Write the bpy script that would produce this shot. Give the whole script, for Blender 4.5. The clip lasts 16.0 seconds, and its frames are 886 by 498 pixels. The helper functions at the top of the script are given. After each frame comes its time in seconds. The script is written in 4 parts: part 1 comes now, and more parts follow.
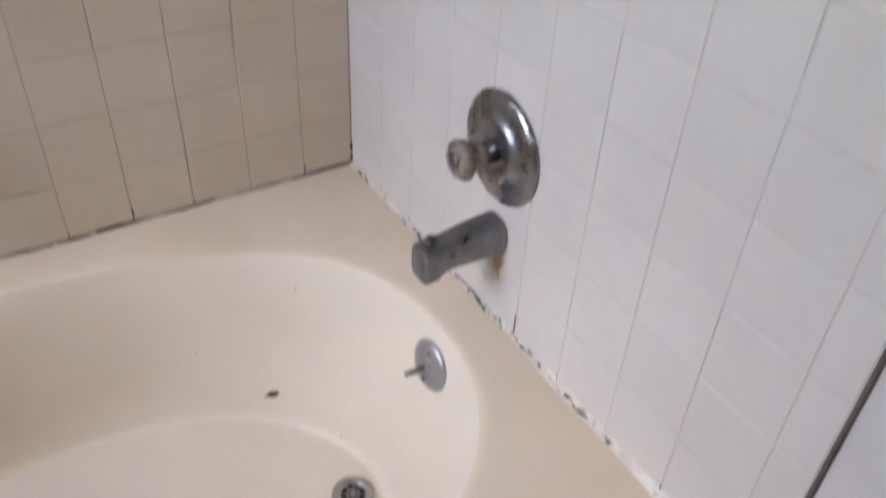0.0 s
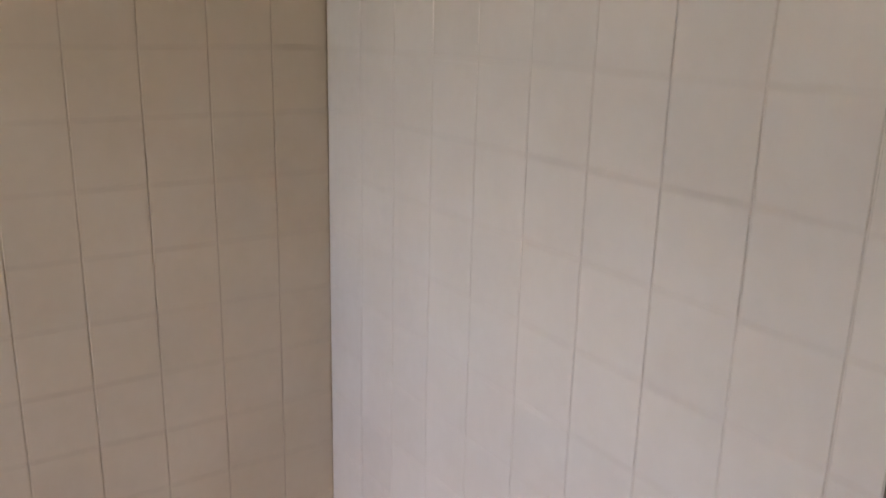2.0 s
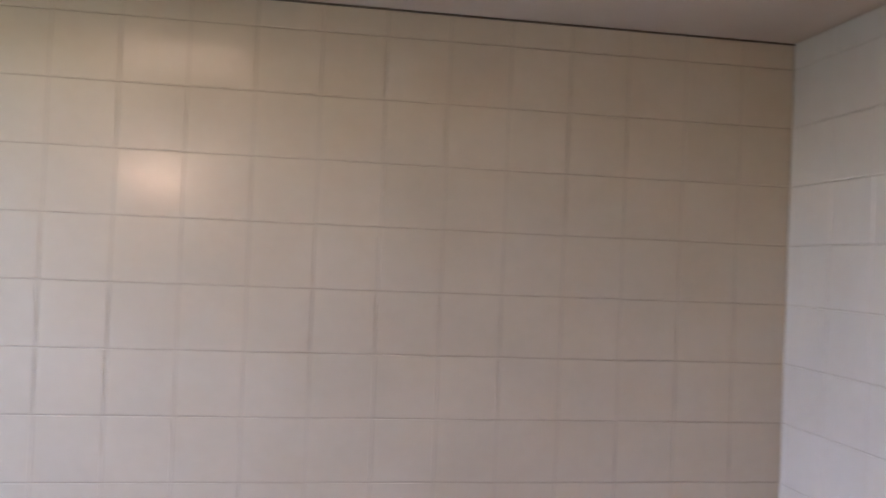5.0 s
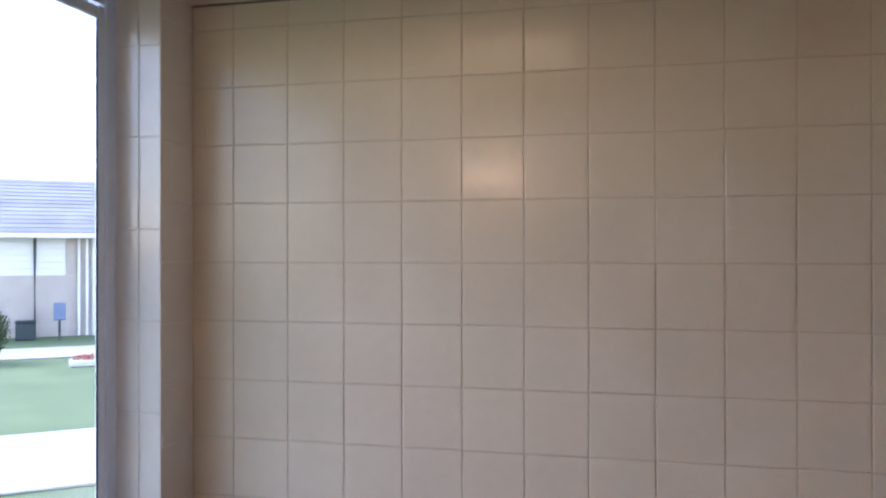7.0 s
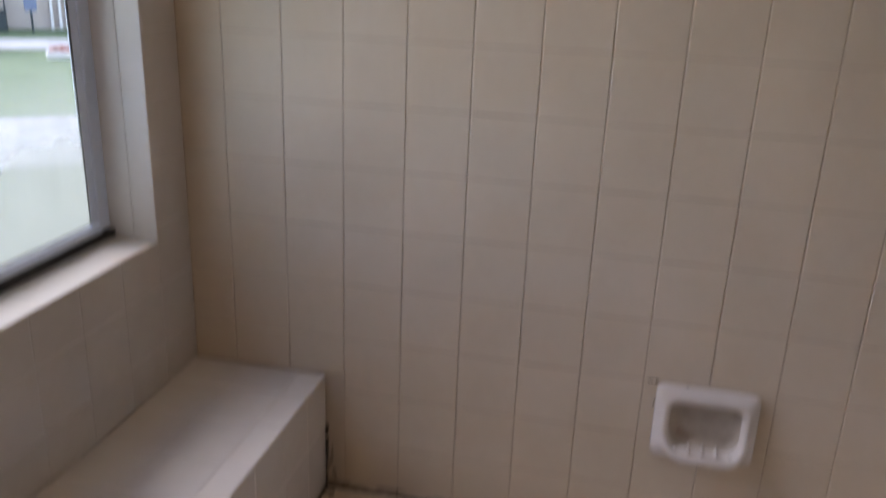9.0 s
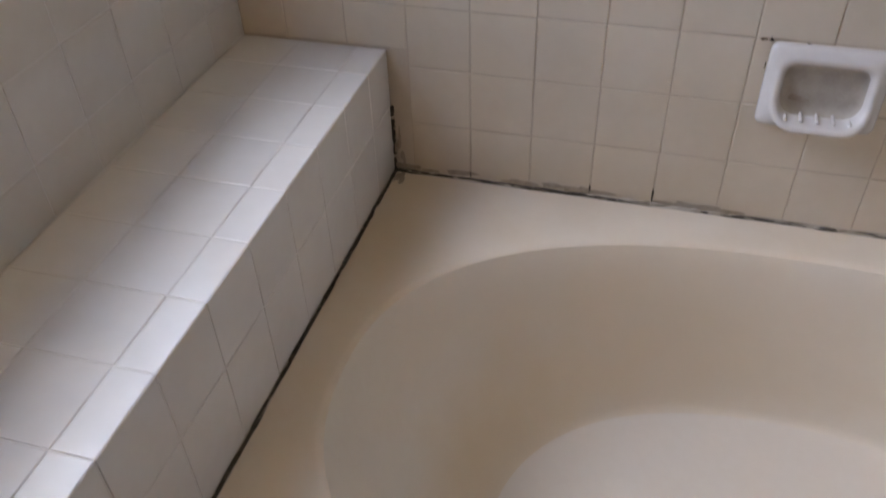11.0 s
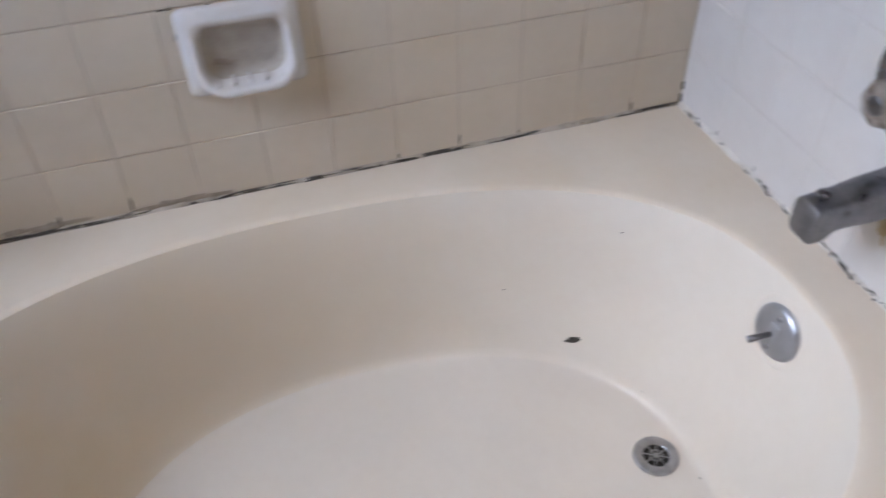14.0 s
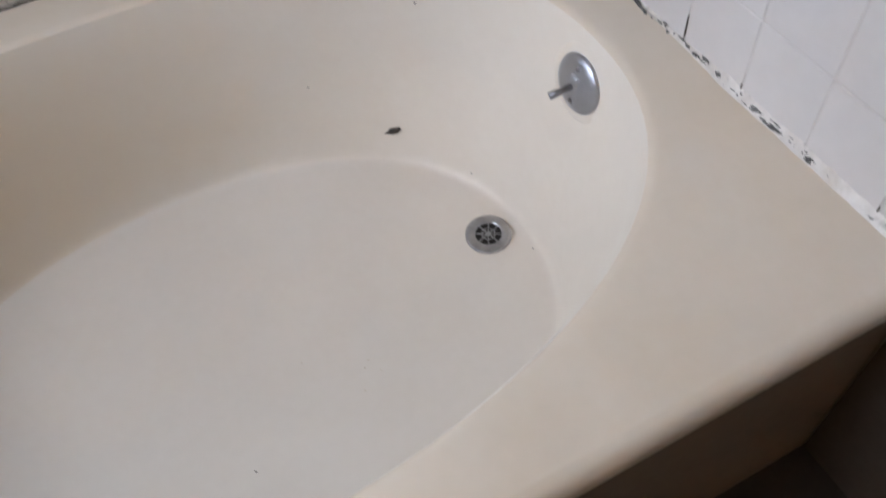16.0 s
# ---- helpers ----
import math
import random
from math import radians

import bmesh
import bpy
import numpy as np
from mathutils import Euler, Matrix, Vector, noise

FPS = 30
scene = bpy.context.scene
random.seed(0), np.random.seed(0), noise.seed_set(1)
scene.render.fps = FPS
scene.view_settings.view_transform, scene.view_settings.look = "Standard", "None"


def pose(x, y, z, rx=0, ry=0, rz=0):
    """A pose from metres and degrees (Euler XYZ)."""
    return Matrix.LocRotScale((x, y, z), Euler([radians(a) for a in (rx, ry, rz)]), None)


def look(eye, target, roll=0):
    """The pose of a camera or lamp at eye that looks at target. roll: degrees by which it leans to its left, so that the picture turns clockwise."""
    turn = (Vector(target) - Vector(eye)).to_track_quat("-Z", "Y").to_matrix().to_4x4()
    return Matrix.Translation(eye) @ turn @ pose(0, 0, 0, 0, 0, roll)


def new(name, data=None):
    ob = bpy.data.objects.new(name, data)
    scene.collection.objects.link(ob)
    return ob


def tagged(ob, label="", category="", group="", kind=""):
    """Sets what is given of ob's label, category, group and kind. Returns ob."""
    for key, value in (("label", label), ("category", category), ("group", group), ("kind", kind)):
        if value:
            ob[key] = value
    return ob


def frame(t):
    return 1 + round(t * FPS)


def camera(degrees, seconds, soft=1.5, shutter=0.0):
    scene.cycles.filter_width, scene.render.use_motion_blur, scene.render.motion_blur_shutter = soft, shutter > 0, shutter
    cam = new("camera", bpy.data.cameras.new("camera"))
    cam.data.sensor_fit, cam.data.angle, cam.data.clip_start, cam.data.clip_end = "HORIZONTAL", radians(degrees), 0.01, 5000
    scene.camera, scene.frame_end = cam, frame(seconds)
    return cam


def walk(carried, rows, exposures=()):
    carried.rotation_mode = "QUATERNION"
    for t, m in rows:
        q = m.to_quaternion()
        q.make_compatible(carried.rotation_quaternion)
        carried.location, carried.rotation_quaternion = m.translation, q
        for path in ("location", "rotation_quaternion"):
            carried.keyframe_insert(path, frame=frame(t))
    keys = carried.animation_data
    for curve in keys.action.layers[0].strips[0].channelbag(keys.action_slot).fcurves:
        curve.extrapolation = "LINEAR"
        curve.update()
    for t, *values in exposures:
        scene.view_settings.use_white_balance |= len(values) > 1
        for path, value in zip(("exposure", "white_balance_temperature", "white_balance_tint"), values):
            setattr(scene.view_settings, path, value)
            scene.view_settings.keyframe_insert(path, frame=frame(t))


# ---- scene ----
# a tiled bath alcove: x runs along the back wall (0 at the tap wall), y out of it towards the room, z up
cam = camera(56.7, 16.0, soft=1.5, shutter=0.9)


def held(x, y, z, yaw, pitch, roll):
    """A hand-held pose: yaw to the right of the back wall's normal, pitch up, roll to the left, in degrees."""
    return pose(x, y, z, 0, 0, -yaw) @ pose(0, 0, 0, 90 + pitch) @ pose(0, 0, 0, 0, 0, roll)


PATH = [
    (0, -0.604, -1.272, 1.346, 33.25, -38.36, 3.27),
    (0.5, -0.602, -1.296, 1.398, 32.72, -33.11, 1.97),
    (1, -0.601, -1.320, 1.462, 32.89, -27.68, 0.68),
    (1.5, -0.611, -1.342, 1.538, 32.67, -21.47, -0.13),
    (2, -0.643, -1.351, 1.593, 33.60, -15.46, 1.36),
    (2.5, -0.673, -1.356, 1.645, 33.90, -10.43, 2.64),
    (3, -0.704, -1.366, 1.680, 30.37, -4.84, 1.00),
    (3.5, -0.740, -1.388, 1.697, 25.84, -1.37, 0.74),
    (4, -0.786, -1.384, 1.694, 21.17, 0.51, 1.46),
    (4.2, -0.803, -1.392, 1.696, 18.00, 0.85, 1.60),
    (6.3, -0.922, -1.416, 1.731, -4.24, 0.39, 1.16),
    (7, -0.897, -1.407, 1.676, -13.35, 0.14, -0.08),
    (7.5, -0.905, -1.395, 1.644, -13.81, -1.66, 0.31),
    (8, -0.910, -1.370, 1.581, -13.05, -6.18, 0.88),
    (8.5, -0.931, -1.355, 1.514, -10.94, -11.51, 1.95),
    (9, -0.953, -1.322, 1.449, -11.99, -19.24, 2.30),
    (9.5, -0.969, -1.287, 1.403, -12.35, -26.03, 0.83),
    (10, -0.974, -1.257, 1.371, -14.70, -32.15, 0.09),
    (10.2, -0.989, -1.241, 1.380, -16.72, -35.78, -1.11),
    (12.3, -1.003, -1.154, 1.250, -8.67, -42.58, -2.23),
    (12.5, -0.991, -1.131, 1.252, -4.10, -43.23, -1.34),
    (13, -0.922, -1.115, 1.284, 1.82, -43.18, -2.79),
    (13.5, -0.863, -1.123, 1.278, 9.49, -42.45, -2.28),
    (14, -0.798, -1.121, 1.280, 16.52, -42.09, -1.81),
    (14.5, -0.745, -1.142, 1.281, 19.05, -42.72, -2.50),
    (15, -0.720, -1.160, 1.246, 23.58, -44.74, -0.47),
    (15.5, -0.658, -1.165, 1.203, 23.93, -50.98, -3.44),
    (16, -0.624, -1.169, 1.177, 23.23, -54.60, -5.90),
]
EXPOSURES = [  # seconds, stops, kelvin, tint
    (0.0, 3.33, 6850, 19), (1.0, 3.23, 7450, 20), (2.0, 3.1, 7700, 27), (3.0, 3.0, 7150, 30), (4.2, 3.13, 6700, 33),
    (6.3, 3.60, 6000, 33), (6.6, 3.46, 6050, 33), (7.0, 2.9, 6600, 31), (7.5, 2.05, 7500, 30), (8.0, 1.9, 7400, 29), (8.5, 2.33, 7400, 30), (9.0, 2.57, 7350, 29), (10.2, 2.8, 6850, 22),
    (12.3, 3.65, 6550, 19), (13.5, 3.34, 6350, 18), (14.5, 3.32, 6200, 17), (15.0, 3.38, 6200, 17), (15.5, 3.38, 6450, 17), (16.0, 3.15, 6450, 16),
]
walk(cam, [(r[0], held(*r[1:])) for r in PATH], EXPOSURES)

# ---- world and light ----
from mathutils.bvhtree import BVHTree

world = bpy.data.worlds.new("overcast_sky")
scene.world = world
world.use_nodes = True
wn = world.node_tree.nodes
sky = wn.new("ShaderNodeTexSky")
sky.sky_type, sky.sun_disc = "NISHITA", False
sky.sun_elevation, sky.sun_rotation = radians(43), radians(-86)
sky.air_density, sky.dust_density, sky.ozone_density = 1.0, 0.4, 1.5
world.node_tree.links.new(sky.outputs[0], wn["Background"].inputs[0])
wn["Background"].inputs[1].default_value = 0.115

sun = new("sun", bpy.data.lights.new("sun", "SUN"))
sun.data.energy, sun.data.angle, sun.data.color = 0.6, radians(50), (0.83, 0.915, 1.0)
sun.matrix_world = look((-8, 0.6, 7.4), (0, 0, 0))


# ---- materials ----


def material(name):
    m = bpy.data.materials.new(name)
    m.use_nodes = True
    return m, m.node_tree.nodes, m.node_tree.links, m.node_tree.nodes["Principled BSDF"]


def surface(name, dark, light, rough=0.4, metal=0.0, scale=8.0, fine=120.0, bump=0.05, depth=0.002, vary=0.0, rough_to=None, coat=0.0, stain=None, shine=0.5):
    """Two scales of noise between two colours, a fine bump, and a shift of tone from piece to piece."""
    m, n, l, b = material(name)
    co = n.new("ShaderNodeTexCoord")
    big, small = n.new("ShaderNodeTexNoise"), n.new("ShaderNodeTexNoise")
    big.inputs["Scale"].default_value, small.inputs["Scale"].default_value = scale, fine
    big.inputs["Detail"].default_value, small.inputs["Detail"].default_value = 5, 3
    geo = n.new("ShaderNodeNewGeometry")
    l.new(geo.outputs["Position"], big.inputs["Vector"])
    l.new(geo.outputs["Position"], small.inputs["Vector"])
    mix = n.new("ShaderNodeMath")
    mix.operation = "MULTIPLY_ADD"
    mix.inputs[1].default_value = 0.3
    l.new(small.outputs["Fac"], mix.inputs[0])
    l.new(big.outputs["Fac"], mix.inputs[2])
    ramp = n.new("ShaderNodeValToRGB")
    ramp.color_ramp.elements[0].position, ramp.color_ramp.elements[1].position = 0.42, 0.88
    ramp.color_ramp.elements[0].color, ramp.color_ramp.elements[1].color = (*dark, 1), (*light, 1)
    l.new(mix.outputs[0], ramp.inputs[0])
    colour = ramp.outputs[0]
    if vary:
        info, hsv = n.new("ShaderNodeObjectInfo"), n.new("ShaderNodeHueSaturation")
        span = n.new("ShaderNodeMapRange")
        span.inputs["To Min"].default_value, span.inputs["To Max"].default_value = 1 - vary, 1 + vary
        l.new(info.outputs["Random"], span.inputs["Value"])
        l.new(span.outputs[0], hsv.inputs["Value"])
        l.new(colour, hsv.inputs["Color"])
        colour = hsv.outputs[0]
    if stain:
        spot, cut, blend = n.new("ShaderNodeTexNoise"), n.new("ShaderNodeValToRGB"), n.new("ShaderNodeMix")
        spot.inputs["Scale"].default_value, spot.inputs["Detail"].default_value = stain[1], 6
        l.new(geo.outputs["Position"], spot.inputs["Vector"])
        cut.color_ramp.elements[0].position, cut.color_ramp.elements[1].position = stain[2], stain[2] + (stain[4] if len(stain) > 4 else 0.12)
        cut.color_ramp.elements[1].color = (stain[3],) * 3 + (1,)
        cut.color_ramp.elements[0].color = (0, 0, 0, 1)
        l.new(spot.outputs["Fac"], cut.inputs[0])
        blend.data_type = "RGBA"
        l.new(cut.outputs[0], blend.inputs["Factor"])
        l.new(colour, blend.inputs["A"])
        blend.inputs["B"].default_value = (*stain[0], 1)
        colour = blend.outputs["Result"]
    l.new(colour, b.inputs["Base Color"])
    b.inputs["Metallic"].default_value = metal
    b.inputs["Coat Weight"].default_value = coat
    b.inputs["Specular IOR Level"].default_value = shine
    b.inputs["Coat Roughness"].default_value = 0.08
    if rough_to is None:
        rough_to = min(1.0, rough + 0.1)
    rr = n.new("ShaderNodeMapRange")
    rr.inputs["From Min"].default_value, rr.inputs["From Max"].default_value = 0.3, 0.7
    rr.inputs["To Min"].default_value, rr.inputs["To Max"].default_value = rough, rough_to
    l.new(big.outputs["Fac"], rr.inputs["Value"])
    l.new(rr.outputs[0], b.inputs["Roughness"])
    if bump:
        bp = n.new("ShaderNodeBump")
        bp.inputs["Strength"].default_value, bp.inputs["Distance"].default_value = bump, depth
        l.new(mix.outputs[0], bp.inputs["Height"])
        l.new(bp.outputs[0], b.inputs["Normal"])
    return m


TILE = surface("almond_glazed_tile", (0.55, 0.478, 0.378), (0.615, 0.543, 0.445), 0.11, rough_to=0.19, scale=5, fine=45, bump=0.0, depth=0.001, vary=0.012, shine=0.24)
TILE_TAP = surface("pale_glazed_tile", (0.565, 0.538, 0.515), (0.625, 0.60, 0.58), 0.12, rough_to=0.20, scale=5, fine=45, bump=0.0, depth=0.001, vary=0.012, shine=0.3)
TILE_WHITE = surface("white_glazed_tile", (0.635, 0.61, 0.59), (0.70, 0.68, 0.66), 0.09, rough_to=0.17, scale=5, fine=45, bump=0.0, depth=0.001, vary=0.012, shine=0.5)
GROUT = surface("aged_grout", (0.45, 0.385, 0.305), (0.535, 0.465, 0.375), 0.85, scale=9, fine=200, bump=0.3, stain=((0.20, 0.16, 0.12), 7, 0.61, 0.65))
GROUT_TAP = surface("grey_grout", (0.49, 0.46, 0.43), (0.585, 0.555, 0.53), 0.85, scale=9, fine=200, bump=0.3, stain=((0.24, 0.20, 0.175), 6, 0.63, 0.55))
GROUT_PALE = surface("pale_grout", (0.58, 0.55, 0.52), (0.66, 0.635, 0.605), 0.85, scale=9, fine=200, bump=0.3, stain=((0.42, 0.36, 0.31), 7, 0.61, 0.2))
# rim enamel: real stains, plus a warmer tone that puts light into colour
TUB_RIM = surface("stained_warm_rim_enamel", (0.665, 0.577, 0.468), (0.71, 0.63, 0.527), 0.32, rough_to=0.48, scale=4, fine=60, bump=0.03, depth=0.001, stain=((0.57, 0.46, 0.32), 5.0, 0.46, 0.45, 0.35))
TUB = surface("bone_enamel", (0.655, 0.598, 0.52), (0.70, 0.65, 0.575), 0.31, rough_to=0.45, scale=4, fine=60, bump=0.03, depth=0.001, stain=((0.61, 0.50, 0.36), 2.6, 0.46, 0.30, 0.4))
# floor enamel: its tone carries the cooler daylight on the basin floor
TUB_FLOOR = surface("cool_floor_enamel", (0.64, 0.582, 0.51), (0.685, 0.632, 0.562), 0.34, rough_to=0.5, scale=4, fine=60, bump=0.03, depth=0.001, stain=((0.63, 0.56, 0.47), 3.5, 0.5, 0.35, 0.3))
CHROME = surface("worn_chrome", (0.26, 0.26, 0.285), (0.33, 0.33, 0.355), 0.23, 1.0, rough_to=0.36, scale=25, fine=300, bump=0.05, depth=0.0005)
SATIN = surface("satin_chrome", (0.36, 0.375, 0.41), (0.47, 0.485, 0.52), 0.36, 1.0, rough_to=0.52, scale=25, fine=300, bump=0.08, depth=0.0006)
TARNISH = surface("tarnished_nickel", (0.30, 0.275, 0.24), (0.44, 0.41, 0.37), 0.30, 1.0, rough_to=0.45, scale=40, fine=400, bump=0.12, depth=0.0005)
DULL_CHROME = surface("dull_pitted_chrome", (0.15, 0.15, 0.165), (0.30, 0.30, 0.32), 0.26, 1.0, rough_to=0.5, scale=40, fine=400, bump=0.15, depth=0.0006)
STEEL = surface("grey_steel_drain", (0.30, 0.30, 0.31), (0.45, 0.45, 0.46), 0.3, 1.0, scale=60, fine=500, bump=0.05)
# near-black for solid discs that paint the shade inside openings
OPENING_SHADE = surface("opening_shade", (0.010, 0.009, 0.008), (0.02, 0.018, 0.016), 0.9, scale=50, fine=300)
KNOB = surface("yellowed_acrylic", (0.155, 0.13, 0.11), (0.26, 0.225, 0.195), 0.22, rough_to=0.4, scale=60, fine=300, bump=0.05, coat=0.15)
MOULD = surface("black_mould", (0.018, 0.016, 0.014), (0.11, 0.095, 0.075), 0.9, scale=90, fine=500, bump=0.4)
GREY_MOULD = surface("grey_mould", (0.035, 0.035, 0.034), (0.17, 0.165, 0.155), 0.9, scale=90, fine=500, bump=0.4)
CAULK = surface("old_caulk", (0.50, 0.46, 0.41), (0.74, 0.71, 0.67), 0.55, scale=25, fine=220, bump=0.35, stain=((0.16, 0.145, 0.125), 38, 0.60, 0.8))
CAULK_BROWN = surface("browned_caulk", (0.30, 0.255, 0.20), (0.56, 0.50, 0.42), 0.6, scale=14, fine=220, bump=0.35, stain=((0.12, 0.10, 0.08), 24, 0.55, 0.8))
GRIME = surface("brown_grime", (0.25, 0.21, 0.165), (0.40, 0.345, 0.28), 0.8, scale=60, fine=300, bump=0.2)
# dark brown that paints shade on the side wall's foot
WALL_SHADE = surface("lower_wall_shade", (0.055, 0.04, 0.03), (0.09, 0.068, 0.05), 0.6, scale=7, fine=80, bump=0.15)
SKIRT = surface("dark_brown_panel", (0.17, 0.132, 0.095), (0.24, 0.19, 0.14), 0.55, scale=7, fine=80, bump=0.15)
RUST = surface("rust_drip", (0.36, 0.26, 0.125), (0.50, 0.415, 0.28), 0.6, scale=60, fine=300, bump=0.1)
PORCELAIN = surface("white_porcelain", (0.575, 0.55, 0.53), (0.645, 0.62, 0.60), 0.12, rough_to=0.22, scale=10, fine=80, bump=0.06)
# tile in a tone between the almond and the white
TILE_GREY = surface("mid_toned_glazed_tile", (0.55, 0.51, 0.465), (0.62, 0.585, 0.54), 0.12, rough_to=0.20, scale=5, fine=45, bump=0.0, depth=0.001, vary=0.012)
DISH_TAN = surface("tan_dish_hollow", (0.33, 0.29, 0.24), (0.43, 0.385, 0.33), 0.6, scale=40, fine=200, bump=0.2)
# colour of the unseen walls, chosen to throw warm light on the tiles
BOUNCE_TAN = surface("tan_bounce_wall", (0.50, 0.385, 0.275), (0.56, 0.44, 0.325), 0.7, scale=3, fine=260, bump=0.15, depth=0.001)
PAINT = surface("painted_wall", (0.54, 0.52, 0.52), (0.60, 0.58, 0.58), 0.6, scale=3, fine=260, bump=0.15, depth=0.001)
CEILING = surface("ceiling_paint", (0.56, 0.47, 0.40), (0.62, 0.525, 0.455), 0.8, scale=3, fine=180, bump=0.3, depth=0.002)
# near-black: the deep shade beside the tub is put into this colour
FLOOR = surface("shade_toned_vinyl_floor", (0.02, 0.015, 0.012), (0.042, 0.031, 0.024), 0.55, scale=6, fine=90, bump=0.1)
ALUMINIUM = surface("grey_aluminium", (0.58, 0.68, 0.82), (0.66, 0.75, 0.87), 0.34, 0.1, scale=12, fine=200, bump=0.05)
GASKET = surface("black_gasket", (0.015, 0.015, 0.016), (0.05, 0.048, 0.045), 0.7, scale=40, fine=300, bump=0.3)
TRIM_DARK = surface("brown_metal_trim", (0.10, 0.082, 0.07), (0.17, 0.145, 0.125), 0.4, 0.3, scale=20, fine=200, bump=0.1)
GRASS = surface("mown_lawn", (0.10, 0.165, 0.065), (0.19, 0.255, 0.12), 0.9, scale=0.9, fine=14, bump=0.6, depth=0.03)
CONCRETE = surface("pale_concrete", (0.46, 0.44, 0.41), (0.58, 0.56, 0.52), 0.85, scale=1.2, fine=30, bump=0.2, depth=0.004)
BRICK = surface("tan_brick", (0.58, 0.50, 0.45), (0.72, 0.64, 0.58), 0.85, scale=3, fine=60, bump=0.3, depth=0.004, vary=0.16)
MORTAR = surface("mortar", (0.58, 0.56, 0.53), (0.68, 0.66, 0.62), 0.9, scale=6, fine=90, bump=0.2)
SIDING = surface("white_siding", (0.80, 0.795, 0.785), (0.86, 0.855, 0.845), 0.6, scale=2, fine=40, bump=0.05)
SHINGLE = surface("grey_shingle", (0.26, 0.26, 0.275), (0.36, 0.36, 0.38), 0.9, scale=1.5, fine=25, bump=0.4, depth=0.01, vary=0.12)
HEDGE = surface("shrub_leaves", (0.02, 0.045, 0.015), (0.06, 0.10, 0.03), 0.6, scale=6, fine=60, bump=0.0)
BARK = surface("shrub_bark", (0.08, 0.06, 0.045), (0.15, 0.12, 0.09), 0.9, scale=20, fine=90, bump=0.4)
BLUE = surface("blue_grey_metal", (0.14, 0.19, 0.30), (0.2, 0.26, 0.38), 0.5, scale=6, fine=90, bump=0.05)
BIN = surface("dark_green_plastic", (0.02, 0.035, 0.04), (0.04, 0.06, 0.065), 0.5, scale=6, fine=90, bump=0.05)
RED = surface("faded_red", (0.45, 0.14, 0.10), (0.58, 0.24, 0.18), 0.6, scale=9, fine=90, bump=0.05)
STONE = surface("pale_stone", (0.62, 0.60, 0.57), (0.76, 0.74, 0.71), 0.8, scale=5, fine=60, bump=0.3)

BULB, bn, bl, bb = material("warm_frosted_bulb")
bb.inputs["Emission Color"].default_value = (1.0, 0.76, 0.50, 1)
bb.inputs["Emission Strength"].default_value = 11.0
bb.inputs["Base Color"].default_value = (0.9, 0.88, 0.84, 1)
# dim glow of an added panel, no known lamp
GLINT_GLOW, dn, dl, db = material("glint_panel_glow")
db.inputs["Emission Color"].default_value = (1.0, 0.80, 0.56, 1)
db.inputs["Emission Strength"].default_value = 0.55
db.inputs["Base Color"].default_value = (0.8, 0.77, 0.72, 1)

GLASS, gn, gl, gb = material("clear_glass")
gn.remove(gb)
tr, gs, mx, fr = gn.new("ShaderNodeBsdfTransparent"), gn.new("ShaderNodeBsdfGlossy"), gn.new("ShaderNodeMixShader"), gn.new("ShaderNodeLayerWeight")
tr.inputs[0].default_value, gs.inputs["Roughness"].default_value = (0.95, 0.97, 0.96, 1), 0.03
fr.inputs["Blend"].default_value = 0.5
gloss = gn.new("ShaderNodeMath")
gloss.operation = "POWER"
gloss.inputs[1].default_value = 4.0
gl.new(fr.outputs["Facing"], gloss.inputs[0])
gl.new(gloss.outputs[0], mx.inputs[0])
gl.new(tr.outputs[0], mx.inputs[1])
gl.new(gs.outputs[0], mx.inputs[2])
gl.new(mx.outputs[0], gn["Material Output"].inputs[0])



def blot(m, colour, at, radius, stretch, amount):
    """A soft-edged patch of tone on a finished material, round a place: stains and painted light."""
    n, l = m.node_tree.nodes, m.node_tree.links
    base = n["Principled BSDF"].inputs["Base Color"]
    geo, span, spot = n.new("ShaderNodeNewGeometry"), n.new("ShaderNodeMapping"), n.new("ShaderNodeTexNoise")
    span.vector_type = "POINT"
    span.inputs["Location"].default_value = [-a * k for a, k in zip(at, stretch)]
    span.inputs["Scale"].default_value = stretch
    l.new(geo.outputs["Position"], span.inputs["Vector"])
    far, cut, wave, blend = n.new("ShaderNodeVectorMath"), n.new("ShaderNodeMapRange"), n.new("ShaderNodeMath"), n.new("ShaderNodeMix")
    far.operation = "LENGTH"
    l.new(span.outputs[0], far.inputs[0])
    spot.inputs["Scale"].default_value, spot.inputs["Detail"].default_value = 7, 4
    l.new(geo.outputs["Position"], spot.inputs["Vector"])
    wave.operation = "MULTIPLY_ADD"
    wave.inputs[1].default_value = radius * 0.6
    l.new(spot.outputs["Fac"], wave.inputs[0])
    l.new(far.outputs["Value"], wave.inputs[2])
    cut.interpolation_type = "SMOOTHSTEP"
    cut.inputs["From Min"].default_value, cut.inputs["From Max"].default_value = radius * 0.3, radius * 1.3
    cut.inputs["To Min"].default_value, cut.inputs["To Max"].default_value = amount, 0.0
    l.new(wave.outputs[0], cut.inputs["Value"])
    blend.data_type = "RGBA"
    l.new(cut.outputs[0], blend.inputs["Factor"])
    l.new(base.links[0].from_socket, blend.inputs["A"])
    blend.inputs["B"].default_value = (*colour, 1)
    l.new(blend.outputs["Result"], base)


# yellows the back side in colour, since the tap end gets cooler window light
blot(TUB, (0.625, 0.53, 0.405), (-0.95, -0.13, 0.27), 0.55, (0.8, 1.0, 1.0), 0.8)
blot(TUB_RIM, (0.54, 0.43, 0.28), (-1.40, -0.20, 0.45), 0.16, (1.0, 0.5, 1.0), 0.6)
